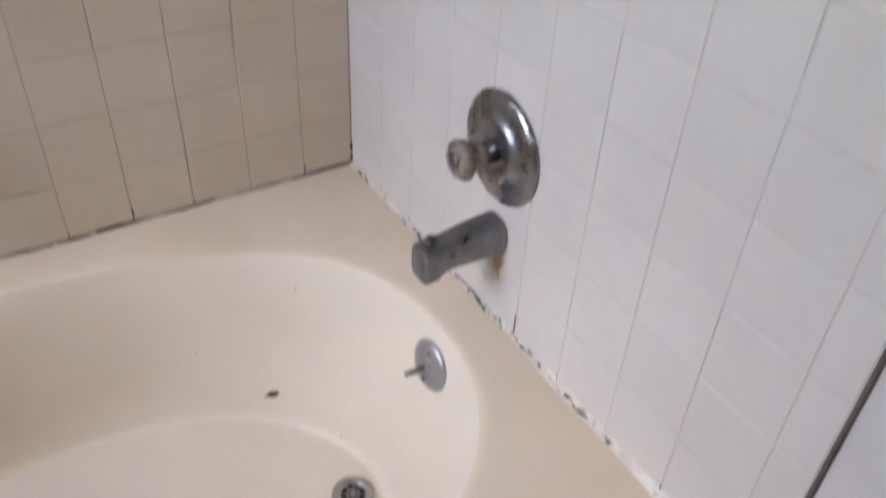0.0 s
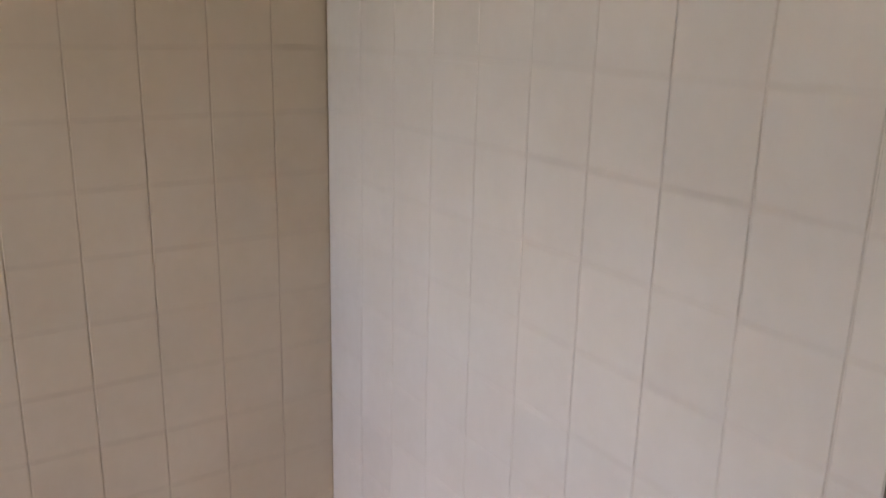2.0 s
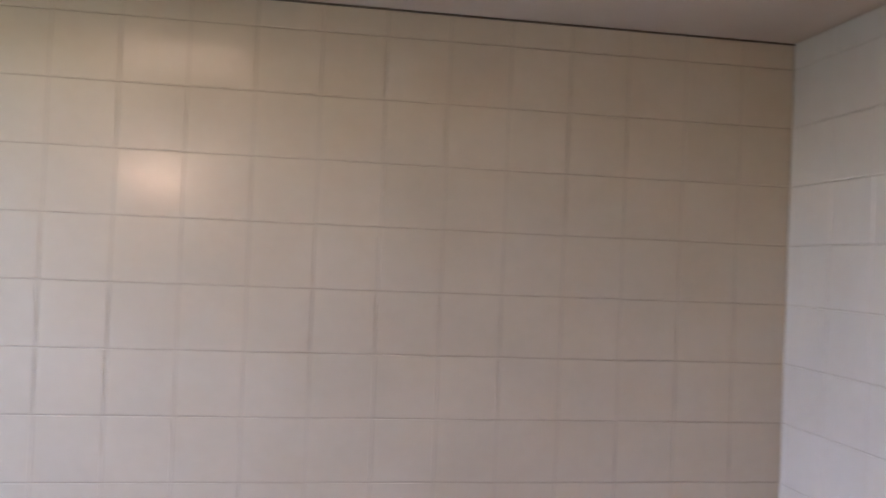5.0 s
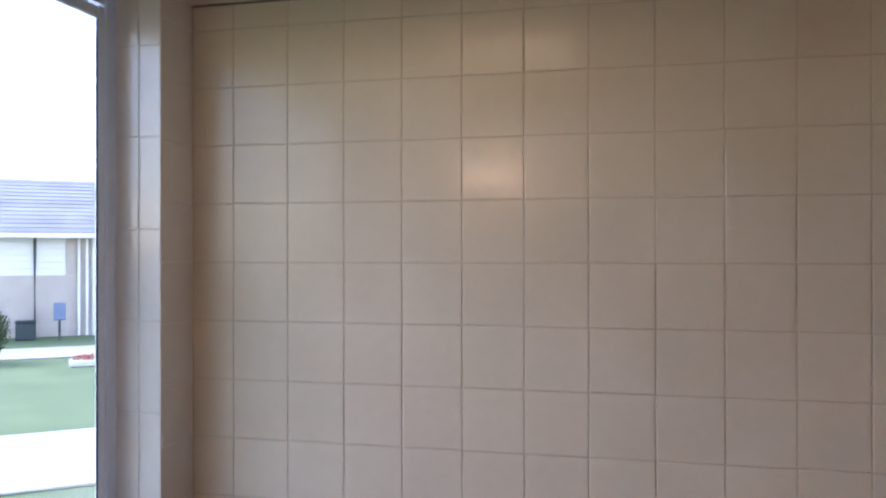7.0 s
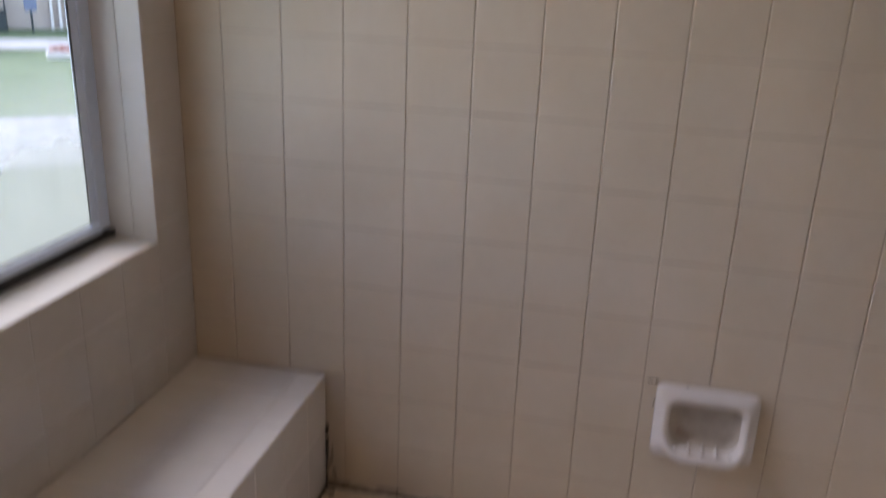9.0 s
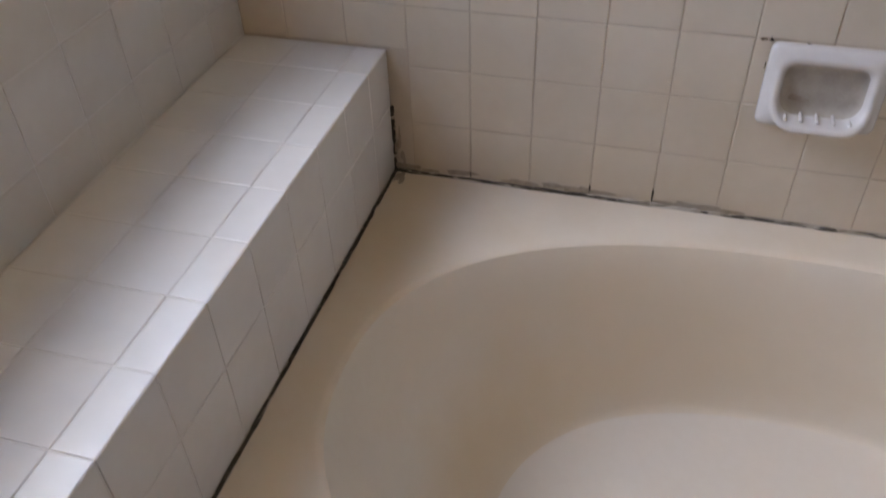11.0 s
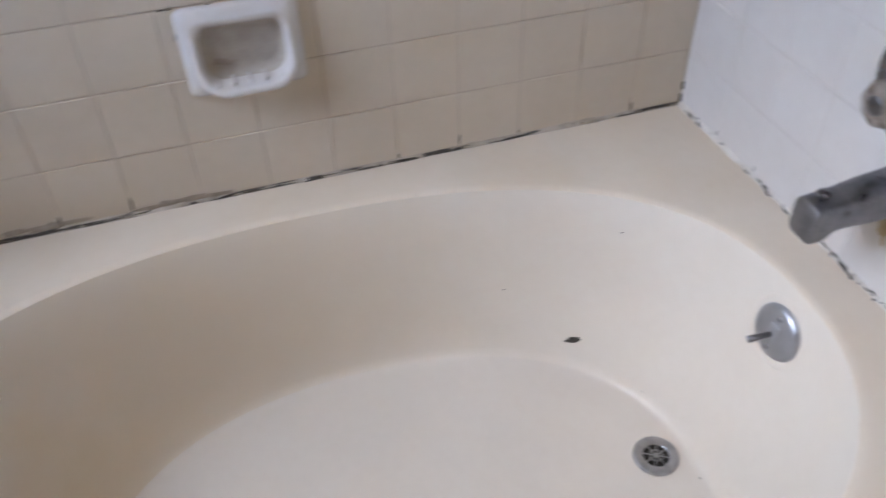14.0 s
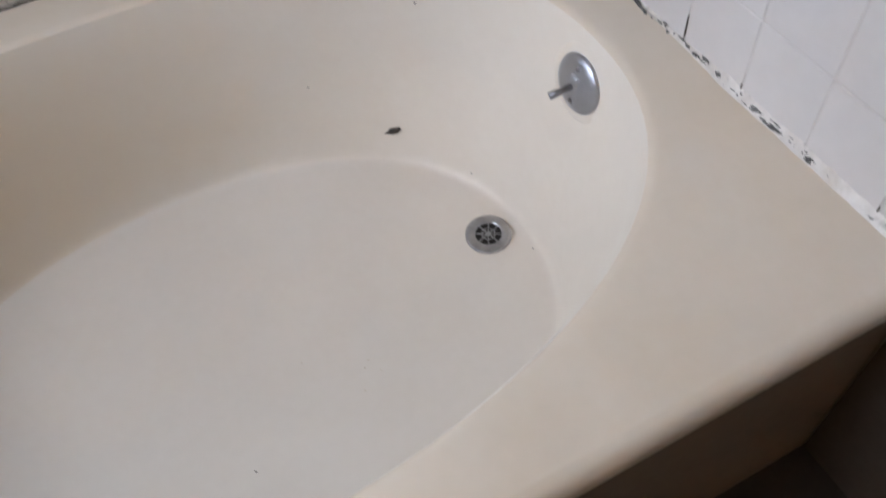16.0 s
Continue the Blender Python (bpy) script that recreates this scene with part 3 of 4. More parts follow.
part("escutcheon", lathe([(0.0845, 0), (0.0850, 0.003), (0.0835, 0.0062), (0.078, 0.0092), (0.066, 0.0128), (0.054, 0.0148), (0.0515, 0.0180), (0.044, 0.0205), (0.036, 0.0205), (0.034, 0.0165), (0.020, 0.0165)], 64, True, True), CHROME, shower_valve, smooth=True)
part("sleeve", lathe([(0.0165, 0.0155), (0.0165, 0.040), (0.0145, 0.0420)], 32), DULL_CHROME, shower_valve, "dark worn sleeve", True)
n, rings = 48, []
for r, h in ((0.011, 0.038), (0.0215, 0.0395), (0.0235, 0.044), (0.0215, 0.049), (0.0165, 0.0525), (0.0185, 0.0565), (0.0255, 0.060), (0.0290, 0.065), (0.0290, 0.073), (0.0255, 0.078), (0.015, 0.0805)):
    fl = 0.0010 if r > 0.025 else 0.0
    rings.append([((r + fl * math.cos(8 * 2 * math.pi * i / n)) * math.cos(2 * math.pi * i / n), (r + fl * math.cos(8 * 2 * math.pi * i / n)) * math.sin(2 * math.pi * i / n), h) for i in range(n)])
knob = part("knob", add_loft(bmesh.new(), rings), KNOB, shower_valve, "yellowed acrylic knob", True)
part("cap", lathe([(0.0125, 0.0802), (0.0125, 0.0818), (0.010, 0.0828)], 24), DULL_CHROME, knob, "grey index cap", True)
for a in (70, 250):
    part("screw", lathe([(0.0042, 0.0), (0.0042, 0.0018), (0.003, 0.0026)], 12), CHROME, shower_valve, smooth=True, at=pose(0.064 * math.cos(radians(a)), 0.064 * math.sin(radians(a)), 0.0128))

spout = thing("tub_spout", "dull chrome tub spout with a diverter knob", "spout", Matrix.Translation((-0.0005, -0.494, 0.0)))
rings = []
for d, zc, w, h in ((0, 0.6085, 0.0285, 0.031), (0.004, 0.6085, 0.0295, 0.032), (0.02, 0.608, 0.029, 0.0305), (0.05, 0.6065, 0.0275, 0.0275), (0.085, 0.6045, 0.0248, 0.0230), (0.098, 0.603, 0.0245, 0.0228), (0.105, 0.6005, 0.0245, 0.0248), (0.111, 0.5968, 0.0243, 0.0280), (0.122, 0.5955, 0.024, 0.0285), (0.1305, 0.595, 0.0236, 0.0280), (0.1325, 0.595, 0.0224, 0.0266)):
    ring = []
    for i in range(36):
        c, s = math.cos(2 * math.pi * i / 36), math.sin(2 * math.pi * i / 36)
        square = 0.8 - 0.34 * min(1.0, d / 0.11)
        ring.append((-d, w * math.copysign(abs(c) ** square, c), zc + h * math.copysign(abs(s) ** square, s)))
    rings.append(ring)
part("body", add_loft(bmesh.new(), rings), DULL_CHROME, spout, smooth=True)
part("outlet", lathe([(0.011, 0.0), (0.011, 0.004), (0.0095, 0.0045)], 24), OPENING_SHADE, spout, at=pose(-0.119, 0, 0.5668))
part("diverter", lathe([(0.003, 0.0), (0.003, 0.007), (0.0085, 0.0075), (0.0092, 0.0115), (0.0075, 0.0145)], 20), DULL_CHROME, spout, smooth=True, at=pose(-0.114, 0, 0.6235))
part("set_screw", lathe([(0.0045, 0.0), (0.0045, 0.0012), (0.002, 0.0002)], 16), DULL_CHROME, spout, at=pose(-0.028, 0.004, 0.6375))

bm, rnd = bmesh.new(), random.Random(31)
for y, z, ln, w in ((-0.505, 0.556, 0.058, 0.026), (-0.512, 0.566, 0.036, 0.016), (-0.497, 0.562, 0.036, 0.015), (-0.509, 0.540, 0.03, 0.010)):
    smear(bm, (-0.0014, y, z), (0, 0, 1), (0, 1, 0), ln, w, (-1, 0, 0), rnd)
tagged(part("rust_stain", bm, RUST, smooth=True), "yellow-brown rust drip on the tiles below the spout", "stain")

place, normal, _, _ = basin_tree.ray_cast(Vector((-0.5, -0.490, 0.369)), Vector((1, 0, 0)))
if normal.x > 0:
    normal = -normal
overflow = thing("overflow_plate", "round chrome overflow plate with a trip lever on the tub wall", "overflow", Matrix.Translation(place) @ normal.to_track_quat("Z", "Y").to_matrix().to_4x4())
part("boss", lathe([(0.061, -0.003), (0.060, 0.0012), (0.056, 0.0028), (0.048, 0.0032), (0.02, 0.0032)], 48), TUB, overflow, "raised enamel ring", True)
part("plate", lathe([(0.0440, 0.002), (0.0445, 0.005), (0.042, 0.0085), (0.033, 0.0118), (0.018, 0.0135), (0.004, 0.014)], 48), SATIN, overflow, smooth=True)
part("hub", box((-0.009, -0.017, 0.0105), (0.009, 0.017, 0.0172), 0.004, 3), SATIN, overflow, smooth=True)
part("lever", tube([(0, 0, 0.012), (-0.002, -0.004, 0.024), (-0.006, -0.010, 0.036), (-0.008, -0.014, 0.046)], [0.0048, 0.0046, 0.0052, 0.0056], 14), DULL_CHROME, overflow, "small trip lever", True)
for y in (0.027, -0.027):
    part("screw", lathe([(0.0042, 0.0), (0.0042, 0.0024), (0.003, 0.0034)], 14), DULL_CHROME, overflow, smooth=True, at=pose(0, y, 0.0113))

place, normal = on_basin(-0.234, -0.458)
place = place + normal * 0.0042
drain = thing("drain", "round grey steel tub drain with a slotted strainer", "drain", Matrix.Translation(place) @ normal.to_track_quat("Z", "Y").to_matrix().to_4x4())
part("flange", lathe([(0.0385, -0.009), (0.0385, 0.0008), (0.036, 0.0024), (0.026, 0.0020), (0.0225, 0.0006), (0.0215, -0.002)], 48, False, False), STEEL, drain, smooth=True)
part("hollow", lathe([(0.0222, -0.0012), (0.0222, -0.0006)], 32), OPENING_SHADE, drain)
part("hub", lathe([(0.0045, -0.0006), (0.0045, 0.0009), (0.003, 0.0012)], 16), STEEL, drain)
part("strainer_ring", lathe([(0.0118, -0.0006), (0.0118, 0.0006), (0.0104, 0.0006), (0.0104, -0.0006)], 32, False, False), STEEL, drain)
for i in range(8):
    part("spoke", box((0.004, -0.0008, -0.0006), (0.0218, 0.0008, 0.0007)), STEEL, drain, at=pose(0, 0, 0, 0, 0, 45 * i + 15))

shower_arm = thing("shower_pipe", "bare bent shower pipe without a head, pale wall flange", "shower pipe")
part("flange", lathe([(0.0335, 0.0), (0.0335, 0.003), (0.031, 0.0065), (0.025, 0.0085), (0.0195, 0.0085), (0.0185, 0.002)], 40, False, False), PORCELAIN, shower_arm, "pale flange ring", True, Matrix.Translation((-0.0012, -0.491, 1.917)) @ OUT_X)
part("hole", lathe([(0.0192, 0.0), (0.0192, 0.0022)], 28), OPENING_SHADE, shower_arm, "near-black disc painting the shade in the tile hole", at=Matrix.Translation((-0.0008, -0.490, 1.919)) @ OUT_X)
pts = [(0.004, -0.491, 1.922), (-0.02, -0.4925, 1.924), (-0.045, -0.495, 1.9245), (-0.062, -0.4975, 1.923), (-0.078, -0.500, 1.9175), (-0.092, -0.5025, 1.908), (-0.106, -0.505, 1.894), (-0.1175, -0.5065, 1.8815)]
part("pipe", tube(pts, [0.0105] * 8, 20), TARNISH, shower_arm, smooth=True)
e = (Vector(pts[-1]) - Vector(pts[-2])).normalized()
part("thread", tube([Vector(pts[-1]) - e * 0.013, Vector(pts[-1]) - e * 0.012, Vector(pts[-1]) + e * 0.002], [0.0107, 0.0113, 0.0113], 20), CAULK, shower_arm, "white thread tape", True)
part("mouth", tube([Vector(pts[-1]) + e * 0.001, Vector(pts[-1]) + e * 0.0028], [0.0088, 0.0088], 20), OPENING_SHADE, shower_arm)


# ---- soap dish ----
def rounded(w, h, r, f, k=6, foot=0.0):
    """A rounded rectangle; foot is the radius of its lower corners, if it has one of its own."""
    pts, q = [], foot or r
    for cx, cz, a0, r in ((w / 2 - r, h / 2 - r, 0, r), (-w / 2 + r, h / 2 - r, 90, r), (-w / 2 + q, -h / 2 + q, 180, q), (w / 2 - q, -h / 2 + q, 270, q)):
        for i in range(k + 1):
            a = radians(a0 + 90 * i / k)
            x, z = cx + r * math.cos(a), cz + r * math.sin(a)
            pts.append((x, f(x, z), z))
    return pts


def lip(x, z, base, more):
    s = max(0.0, min(1.0, (0.005 - z) / 0.06))
    return -(base + more * s * s * (3 - 2 * s) * (1 - 0.35 * (x / 0.075) ** 2))


soap_dish = thing("soap_dish", "white porcelain wall soap dish with soap residue", "soap dish", Matrix.Translation((-0.7585, 0, 0.7105)))
rings = [rounded(0.172, 0.134, 0.012, lambda x, z: 0.0), rounded(0.172, 0.134, 0.012, lambda x, z: -0.009), rounded(0.167, 0.129, 0.013, lambda x, z: -0.0135), rounded(0.150, 0.114, 0.018, lambda x, z: lip(x, z, 0.0165, 0.014), foot=0.036), rounded(0.143, 0.107, 0.02, lambda x, z: lip(x, z, 0.020, 0.034), foot=0.036), rounded(0.134, 0.098, 0.02, lambda x, z: lip(x, z, 0.021, 0.036), foot=0.034), rounded(0.126, 0.088, 0.018, lambda x, z: lip(x, z, 0.0185, 0.031), foot=0.03), rounded(0.118, 0.078, 0.016, lambda x, z: lip(x, z, 0.012, 0.012), foot=0.026), rounded(0.110, 0.070, 0.014, lambda x, z: lip(x, z, 0.006, 0.004), foot=0.022), rounded(0.09, 0.05, 0.012, lambda x, z: -0.005)]
part("dish", add_loft(bmesh.new(), rings[:8], True, False, False), PORCELAIN, soap_dish, smooth=True)
part("hollow", add_loft(bmesh.new(), rings[7:], True, False, True), DISH_TAN, soap_dish, "hollow in a darker tan than the rim", True)
for i in range(5):
    part("ridge", box((-0.046 + i * 0.023 - 0.003, -0.040, -0.0425), (-0.046 + i * 0.023 + 0.003, -0.012, -0.0365), 0.0025, 2), PORCELAIN, soap_dish, smooth=True)
bm, rnd = bmesh.new(), random.Random(41)
for x, z, a, b in ((-0.034, -0.018, 0.026, 0.014), (-0.027, -0.022, 0.03, 0.010)):
    smear(bm, (x, -0.0062, z), (1, 0, 0), (0, 0, 1), a, b, (0, -1, 0), rnd)
part("residue", bm, GRIME, soap_dish, "brown soap residue", True)
mould_line((-0.846, 0, 0.778), (-0.80, 0, 0.778), (0, -0.7, 0), (0, 0, 0.7), 0.002, lambda f: 0.9 - 0.5 * f, 0.004, "dark mould at the upper edge of the soap dish", 16, (0.006, 0.02))
mould_line((-0.846, 0, 0.70), (-0.846, 0, 0.778), (-0.7, 0, 0), (0, -0.7, 0), 0.002, lambda f: 0.25, 0.003, "dark mould at the side of the soap dish", 17, (0.006, 0.02))

# ---- bits lying in the tub ----


def chip(x, y, size, seed, mat, name="debris", label="small black flake of debris lying in the tub"):
    rnd = random.Random(seed)
    place, normal = on_basin(x, y)
    bm = bmesh.new()
    k = 10
    out = [(math.cos(2 * math.pi * i / k) * size * rnd.uniform(0.6, 1.1), math.sin(2 * math.pi * i / k) * size * 0.34 * rnd.uniform(0.6, 1.2)) for i in range(k)]
    add_loft(bm, [[(a, b, -0.0004) for a, b in out], [(a, b, size * 0.1 + rnd.uniform(0, 0.0006)) for a, b in out], [(a * 0.6, b * 0.6, size * 0.2 + rnd.uniform(0, 0.0008)) for a, b in out]])
    m = Matrix.Translation(place) @ normal.to_track_quat("Z", "Y").to_matrix().to_4x4() @ pose(0, 0, 0, 0, 0, rnd.uniform(-25, 25))
    ob = part(name, bm, mat, at=m)
    return tagged(ob, label, "debris", "bits in the tub")


def hit_side(x, z):
    """The y at which the basin's back side has the height z, at x."""
    lo, hi = -0.45, -0.05
    for _ in range(40):
        mid = (lo + hi) / 2
        if on_basin(x, mid)[0].z < z:
            lo = mid
        else:
            hi = mid
    return lo


chip(-0.288, hit_side(-0.288, 0.137), 0.0178, 1, MOULD)
for x, y, s, seed in ((-0.226, hit_side(-0.226, 0.386), 0.0032, 2), (-0.40, hit_side(-0.40, 0.24), 0.0022, 3), (-0.20, -0.34, 0.0022, 4), (-0.185, -0.52, 0.0026, 5), (-0.72, -0.66, 0.003, 6), (-0.52, -0.585, 0.0024, 7), (-0.50, -0.60, 0.002, 8), (-0.535, -0.62, 0.002, 9), (-0.51, -0.575, 0.0016, 10), (-0.60, -0.53, 0.0016, 12)):
    chip(x, y, s, seed, MOULD if seed < 7 else RUST, "speck", "tiny dark speck of dirt in the tub" if seed < 7 else "tiny rusty speck of dirt in the tub")

# ---- unseen lamp behind the camera, inferred from its glint in the tiles ----
vanity_lamp = thing("vanity_lamp", "wall lamp with two warm frosted globe bulbs", "lamp", pose(-1.59, REAR, 2.055))
part("back_plate", box((-0.16, 0.0, -0.05), (0.16, 0.022, 0.05), 0.006), CHROME, vanity_lamp)
for x in (-0.075, 0.075):
    part("socket", lathe([(0.026, 0.0), (0.026, 0.03), (0.02, 0.035)], 24), CHROME, vanity_lamp, smooth=True, at=pose(x, 0.022, 0, -90))
    bulb_bm = bmesh.new()
    bmesh.ops.create_uvsphere(bulb_bm, u_segments=24, v_segments=14, radius=0.036)
    part("bulb", bulb_bm, BULB, vanity_lamp, smooth=True, at=pose(x, 0.10, 0))

# ---- unseen glowing panel, added to put a glint on the top tiles ----
glint_panel = thing("glint_panel", "unseen dim glowing panel added for the glint in the top tiles", "lamp", pose(-1.17, -0.43, TOP))
part("frame", box((-0.145, -0.125, -0.012), (0.145, 0.125, 0.0), 0.004), PORCELAIN, glint_panel)
part("glow_face", box((-0.13, -0.11, -0.026), (0.13, 0.11, -0.0118), 0.006), GLINT_GLOW, glint_panel)

# ---- outside the window ----
GROUND = -0.35
EYE = Vector((-0.905, -1.395, GROUND))
AHEAD, ASIDE = Vector((-0.629, 0.777, 0)), Vector((0.777, 0.629, 0))


def outside(s, d, z=0.0):
    """A place outside: s metres to the right and d metres away along the view, z above the ground."""
    return EYE + ASIDE * s + AHEAD * d + Vector((0, 0, z))


YARD = Matrix(((*[ASIDE.x, AHEAD.x, 0], EYE.x), (*[ASIDE.y, AHEAD.y, 0], EYE.y), (0, 0, 1, GROUND), (0, 0, 0, 1)))
bm = bmesh.new()
g = 400.0
add_box(bm, (-g, -g, GROUND - 0.5), (g, g, GROUND))
ground = tagged(part("ground", bm, GRASS), "green mown lawn running to the horizon", "ground", kind="structure")
tagged(part("pavement", box((-14, 7.7, 0.004), (10, 10.1, 0.03), 0.01), CONCRETE, at=YARD), "pale concrete pavement across the lawn", "pavement", kind="structure")
tagged(part("pavement", box((-16, 17.2, 0.004), (12, 19.0, 0.03), 0.01), CONCRETE, at=YARD @ pose(0, 0, 0, 0, 0, -1.5)), "grey concrete drive before the house", "pavement", kind="structure")

house = thing("house", "low tan brick and white house with a grey shingle roof", "house", YARD @ pose(0, 21.7, 0))
part("wall", box((-8, 0.03, -0.1), (5, 6, 2.45)), MORTAR, house)
bm = bmesh.new()
rnd = random.Random(61)
for k in range(19):
    for i in range(26):
        x = -3.2 + i * 0.23 + (0.115 if k % 2 else 0)
        o = rnd.uniform(0, 0.008)
        add_box(bm, (x, -o, k * 0.076), (x + 0.218, 0.03, k * 0.076 + 0.065))
tagged(part("brickwork", bm, BRICK, house), "tan brick lower wall", kind="stuff")
for k in range(6):
    part("siding_board", box((-8, -0.012, 1.46 + k * 0.16), (0.36, 0.03, 1.46 + k * 0.16 + 0.155), 0.006, 1), SIDING, house)
bm = bmesh.new()
for k in range(13):
    for i in range(3):
        x = 0.39 + i * 0.23
        add_box(bm, (x, -rnd.uniform(0, 0.008), 1.45 + k * 0.076), (x + 0.218, 0.03, 1.45 + k * 0.076 + 0.065))
tagged(part("brickwork", bm, BRICK, house), "tan brick pier beside the porch", kind="stuff")
for x in (0.62, 0.80, 0.95, 1.25):
    part("porch_post", box((x, -0.10, 0), (x + 0.06, -0.04, 2.42), 0.006, 1), SIDING, house)
part("downpipe", tube([(-0.30, -0.06, 0.0), (-0.30, -0.06, 2.0), (-0.30, -0.16, 2.3), (-0.30, -0.30, 2.44)], [0.03] * 4, 10), BIN, house, "dark downpipe")
roof = part("roof", add_loft(bmesh.new(), [[(x, -0.55, 2.44), (x, 3.2, 3.95), (x, 7.0, 2.44)] for x in (-8.6, 5.6)]), SHINGLE, house)
for k in range(14):
    f0, f1 = k / 14, (k + 1) / 14 + 0.01
    y0, y1, z0, z1 = -0.60 + 3.8 * f0, -0.60 + 3.8 * f1, 2.455 + 1.51 * f0, 2.455 + 1.51 * f1
    part("shingle_course", add_loft(bmesh.new(), [[(x, y0, z0 + 0.03), (x, y1, z1 + 0.012), (x, y1, z1), (x, y0, z0)] for x in (-8.7, 5.7)]), SHINGLE, roof)
part("gutter", box((-8.7, -0.70, 2.34), (5.7, -0.60, 2.45), 0.02, 2), SIDING, house)

bin_box = thing("utility_box", "dark green plastic utility box by the house wall", "box", YARD @ pose(-0.47, 21.1, 0))
part("body", box((-0.22, -0.2, 0), (0.2, 0.2, 0.40), 0.03, 2), BIN, bin_box)
part("lid", box((-0.235, -0.215, 0.40), (0.215, 0.215, 0.44), 0.015, 2), BIN, bin_box)
meter = thing("mailbox", "blue-grey metal box on a slim post", "mailbox", YARD @ pose(0.22, 20.8, 0))
part("post", tube([(0, 0, 0), (0, 0, 0.45)], [0.025, 0.025], 10), BIN, meter)
part("box", box((-0.13, -0.1, 0.45), (0.13, 0.1, 0.85), 0.03, 2), BLUE, meter)
planter = thing("planter", "pale stone planter with faded red flowers on the lawn", "planter", YARD @ pose(0.62, 15.9, 0))
part("basin", box((-0.3, -0.2, 0), (0.36, 0.2, 0.11), 0.03, 2), STONE, planter)
bm, rnd = bmesh.new(), random.Random(71)
for _ in range(60):
    p = Vector((rnd.uniform(-0.24, 0.1), rnd.uniform(-0.14, 0.14), 0.13 + rnd.uniform(-0.02, 0.06)))
    q = Euler((rnd.uniform(0, 3), rnd.uniform(0, 3), rnd.uniform(0, 3))).to_matrix()
    vs = [bm.verts.new(p + q @ Vector(c)) for c in ((-0.03, -0.02, 0), (0.03, -0.02, 0), (0.02, 0.03, 0.01), (-0.02, 0.03, 0.01))]
    bm.faces.new(vs)
part("flowers", bm, RED, planter, "faded red flowers")

shrub = thing("shrub", "dense dark green clipped shrub on the lawn", "shrub", YARD @ pose(-1.02, 16.9, 0))
part("trunk", tube([(0, 0, 0), (0.02, 0.01, 0.2), (0, 0.02, 0.45)], [0.05, 0.04, 0.02], 8), BARK, shrub)
bm, rnd = bmesh.new(), random.Random(81)
for _ in range(2600):
    t, u = rnd.uniform(0, 6.283), rnd.uniform(-1, 1)
    r = rnd.uniform(0.72, 1.0) * (1 + 0.12 * math.sin(3 * t + 2 * u) + 0.08 * math.sin(7 * t))
    s = math.sqrt(1 - u * u)
    p = Vector((0.36 * r * s * math.cos(t), 0.36 * r * s * math.sin(t), 0.53 + 0.44 * r * u))
    q = Euler((rnd.uniform(0, 6), rnd.uniform(0, 6), rnd.uniform(0, 6))).to_matrix()
    k = rnd.uniform(0.02, 0.04)
    bm.faces.new([bm.verts.new(p + q @ Vector(c)) for c in ((-k, 0, 0), (0, -k * 0.5, 0.004), (k, 0, 0), (0, k * 0.5, 0.004))])
part("crown", bm, HEDGE, shrub)

# ---- wall tiles, piece by piece ----
tile_meshes = {}


def tile_mesh(w, h, mat, th=0.008):
    """A glazed tile lying in xy, its face at z = 0, with softly rounded edges."""
    key = (round(w, 4), round(h, 4), mat.name)
    if key not in tile_meshes:
        bm = bmesh.new()
        r = 0.0016
        rings = []
        for inset, z in ((GAP, -th), (GAP, -0.0016), (GAP + 0.0007, -0.0005), (GAP + r, 0.0)):
            a, b = w / 2 - inset, h / 2 - inset
            rings.append([(-a, -b, z), (a, -b, z), (a, b, z), (-a, b, z)])
        add_loft(bm, rings, True, False, True)
        tile_meshes[key] = mesh_of("tile", bm, mat)
    return tile_meshes[key]


tilt = random.Random(5)


def tile(parent, place, turn, w, h, mat, lean=0.11):
    """One tile with its middle at place; turn brings +z to its outward normal."""
    ob = new("tile", tile_mesh(w, h, mat))
    ob.parent = parent
    ob.matrix_basis = Matrix.Translation(place) @ turn @ pose(0, 0, tilt.uniform(-0.0003, 0.0002), tilt.gauss(0, lean), tilt.gauss(0, lean), 0)
    return ob


TO_ROOM = pose(0, 0, 0, 90, 0, 0)                       # normal -y, height up
TO_LEFT = Matrix(((0, 0, -1, 0), (-1, 0, 0, 0), (0, 1, 0, 0), (0, 0, 0, 1)))   # normal -x
TO_RIGHT = Matrix(((0, 0, 1, 0), (1, 0, 0, 0), (0, 1, 0, 0), (0, 0, 0, 1)))    # normal +x
UP = Matrix.Identity(4)

cols_back = [0.0] + [COL + i * P for i in range(15)] + [-WIN_X]
for a, b in zip(cols_back, cols_back[1:]):
    for z0, z1 in zip(rows_z, rows_z[1:]):
        if b > -LEDGE_X + 0.02:
            if z1 < LEDGE_Z + 0.012:
                continue
            z0 = max(z0, LEDGE_Z + 0.002)
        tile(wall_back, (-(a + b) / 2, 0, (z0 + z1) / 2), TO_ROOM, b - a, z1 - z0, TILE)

cols_tap = [0.001] + [TAP + i * P for i in range(9)] + [-EDGE]
for a, b in zip(cols_tap, cols_tap[1:]):
    for z0, z1 in zip(rows_z, rows_z[1:]):
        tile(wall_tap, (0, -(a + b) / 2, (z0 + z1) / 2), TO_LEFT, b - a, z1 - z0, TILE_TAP)

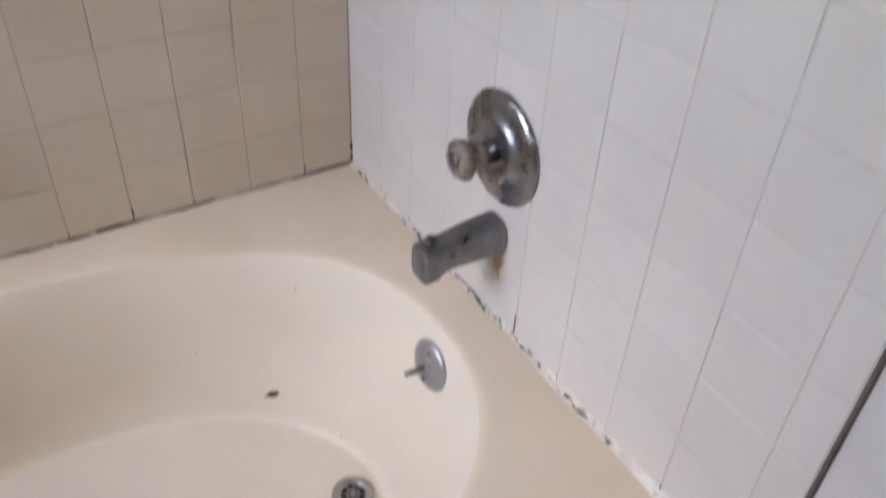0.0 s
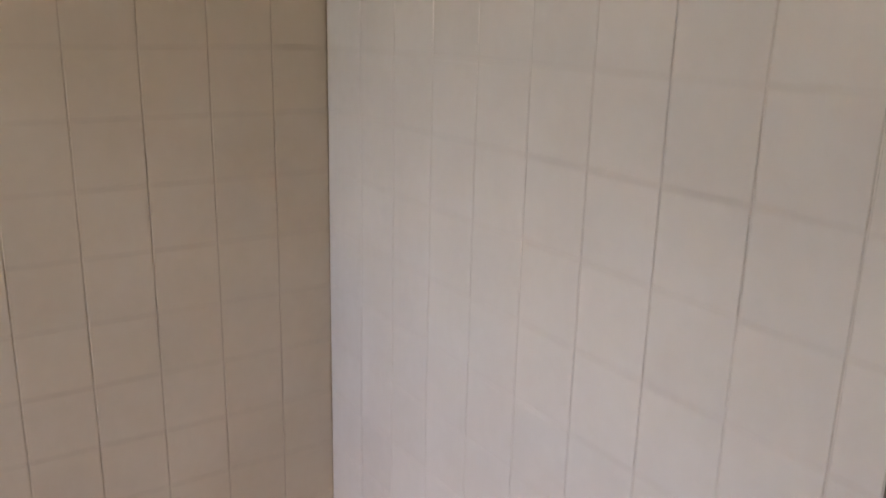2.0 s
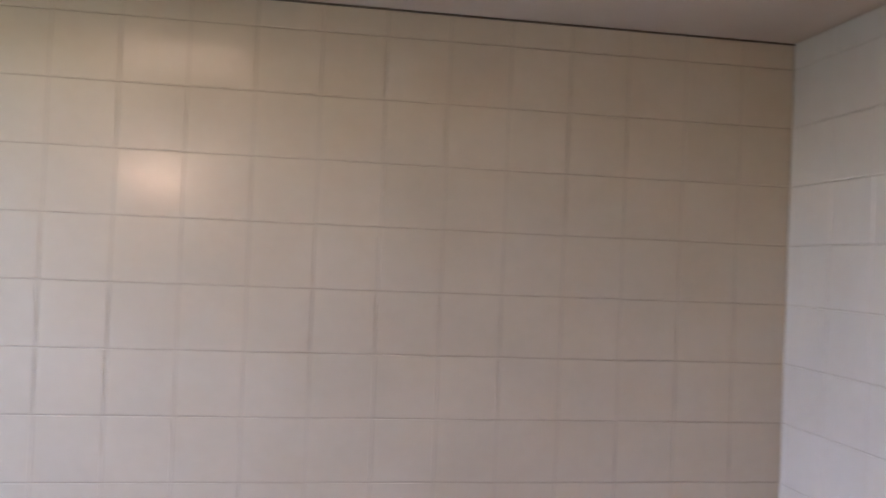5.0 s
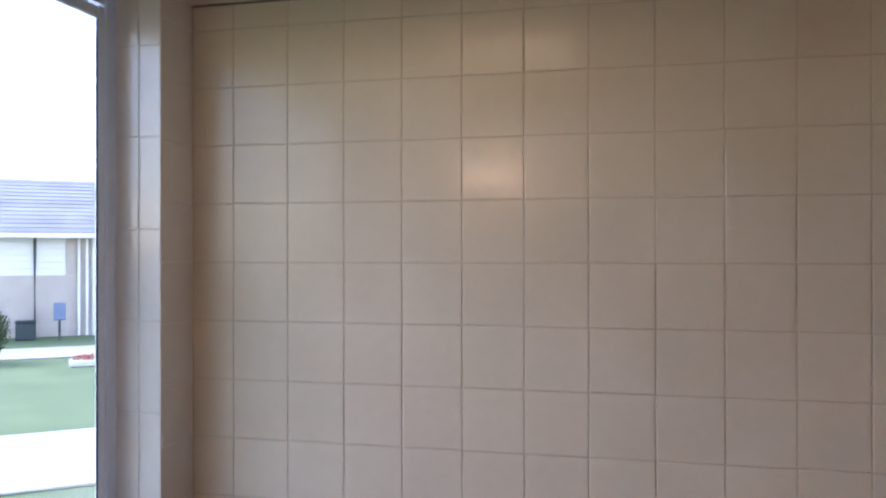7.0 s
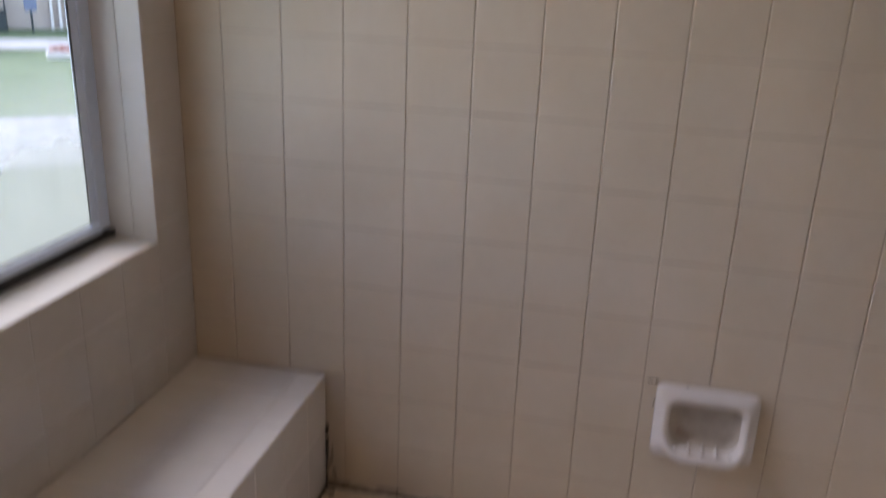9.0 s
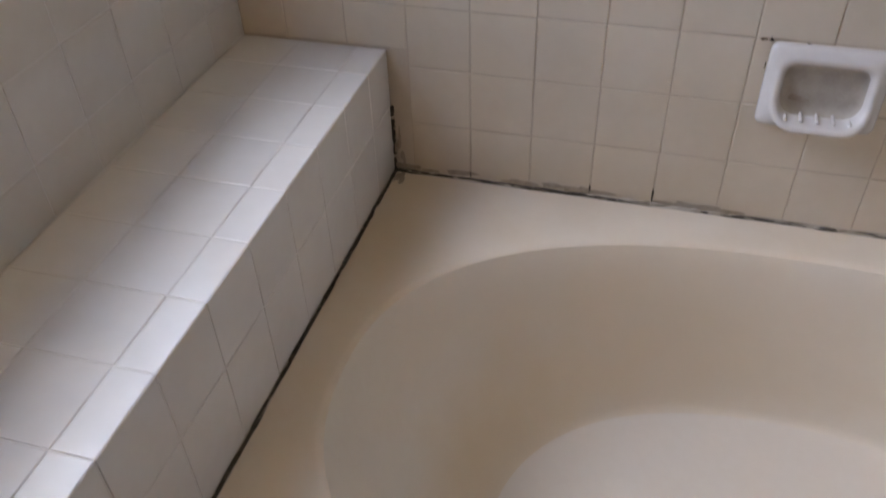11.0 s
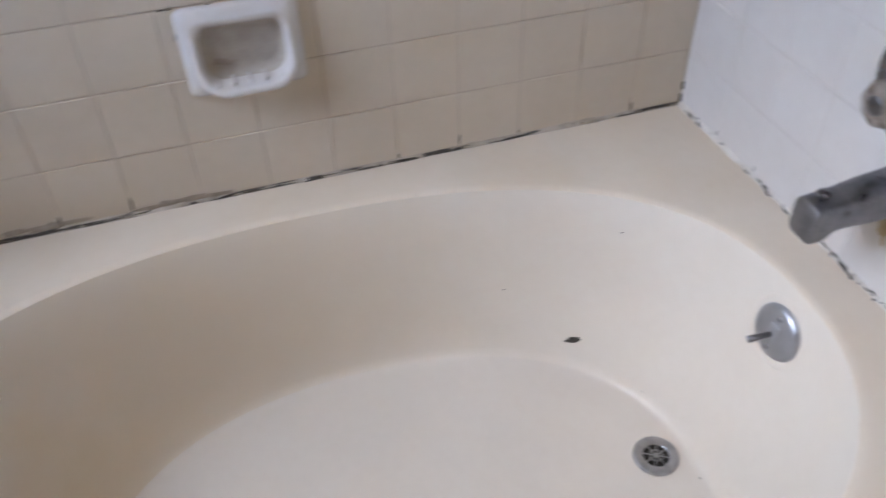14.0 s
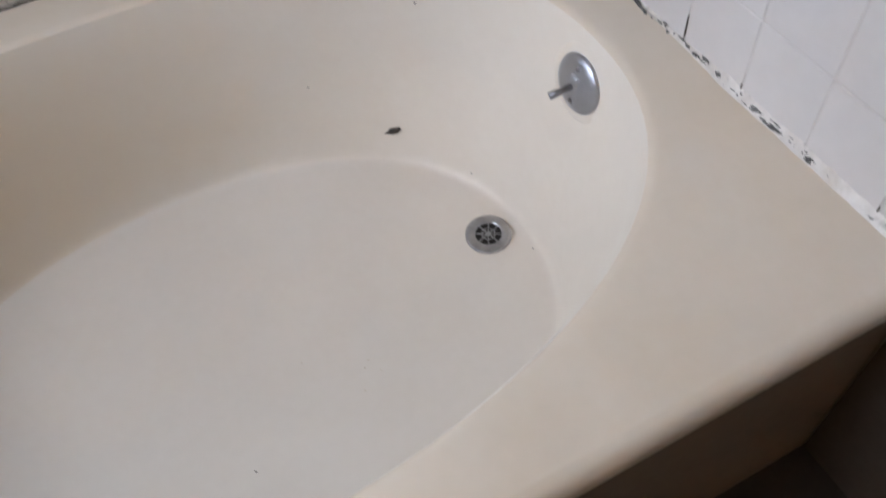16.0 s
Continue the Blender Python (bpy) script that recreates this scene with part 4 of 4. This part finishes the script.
cols_side = [0.0, -JAMB] + [-JAMB + i * P for i in range(1, 9)] + [-JAMB_FAR, -EDGE]
for a, b in zip(cols_side, cols_side[1:]):
    for z0, z1 in zip(rows_z, rows_z[1:]):
        if z1 < LEDGE_Z + 0.02:
            continue
        z0 = max(z0, LEDGE_Z + 0.002)
        if -JAMB - 0.01 < a and b < -JAMB_FAR + 0.01:
            if z0 > SILL - 0.02:
                continue
            z1 = min(z1, SILL)
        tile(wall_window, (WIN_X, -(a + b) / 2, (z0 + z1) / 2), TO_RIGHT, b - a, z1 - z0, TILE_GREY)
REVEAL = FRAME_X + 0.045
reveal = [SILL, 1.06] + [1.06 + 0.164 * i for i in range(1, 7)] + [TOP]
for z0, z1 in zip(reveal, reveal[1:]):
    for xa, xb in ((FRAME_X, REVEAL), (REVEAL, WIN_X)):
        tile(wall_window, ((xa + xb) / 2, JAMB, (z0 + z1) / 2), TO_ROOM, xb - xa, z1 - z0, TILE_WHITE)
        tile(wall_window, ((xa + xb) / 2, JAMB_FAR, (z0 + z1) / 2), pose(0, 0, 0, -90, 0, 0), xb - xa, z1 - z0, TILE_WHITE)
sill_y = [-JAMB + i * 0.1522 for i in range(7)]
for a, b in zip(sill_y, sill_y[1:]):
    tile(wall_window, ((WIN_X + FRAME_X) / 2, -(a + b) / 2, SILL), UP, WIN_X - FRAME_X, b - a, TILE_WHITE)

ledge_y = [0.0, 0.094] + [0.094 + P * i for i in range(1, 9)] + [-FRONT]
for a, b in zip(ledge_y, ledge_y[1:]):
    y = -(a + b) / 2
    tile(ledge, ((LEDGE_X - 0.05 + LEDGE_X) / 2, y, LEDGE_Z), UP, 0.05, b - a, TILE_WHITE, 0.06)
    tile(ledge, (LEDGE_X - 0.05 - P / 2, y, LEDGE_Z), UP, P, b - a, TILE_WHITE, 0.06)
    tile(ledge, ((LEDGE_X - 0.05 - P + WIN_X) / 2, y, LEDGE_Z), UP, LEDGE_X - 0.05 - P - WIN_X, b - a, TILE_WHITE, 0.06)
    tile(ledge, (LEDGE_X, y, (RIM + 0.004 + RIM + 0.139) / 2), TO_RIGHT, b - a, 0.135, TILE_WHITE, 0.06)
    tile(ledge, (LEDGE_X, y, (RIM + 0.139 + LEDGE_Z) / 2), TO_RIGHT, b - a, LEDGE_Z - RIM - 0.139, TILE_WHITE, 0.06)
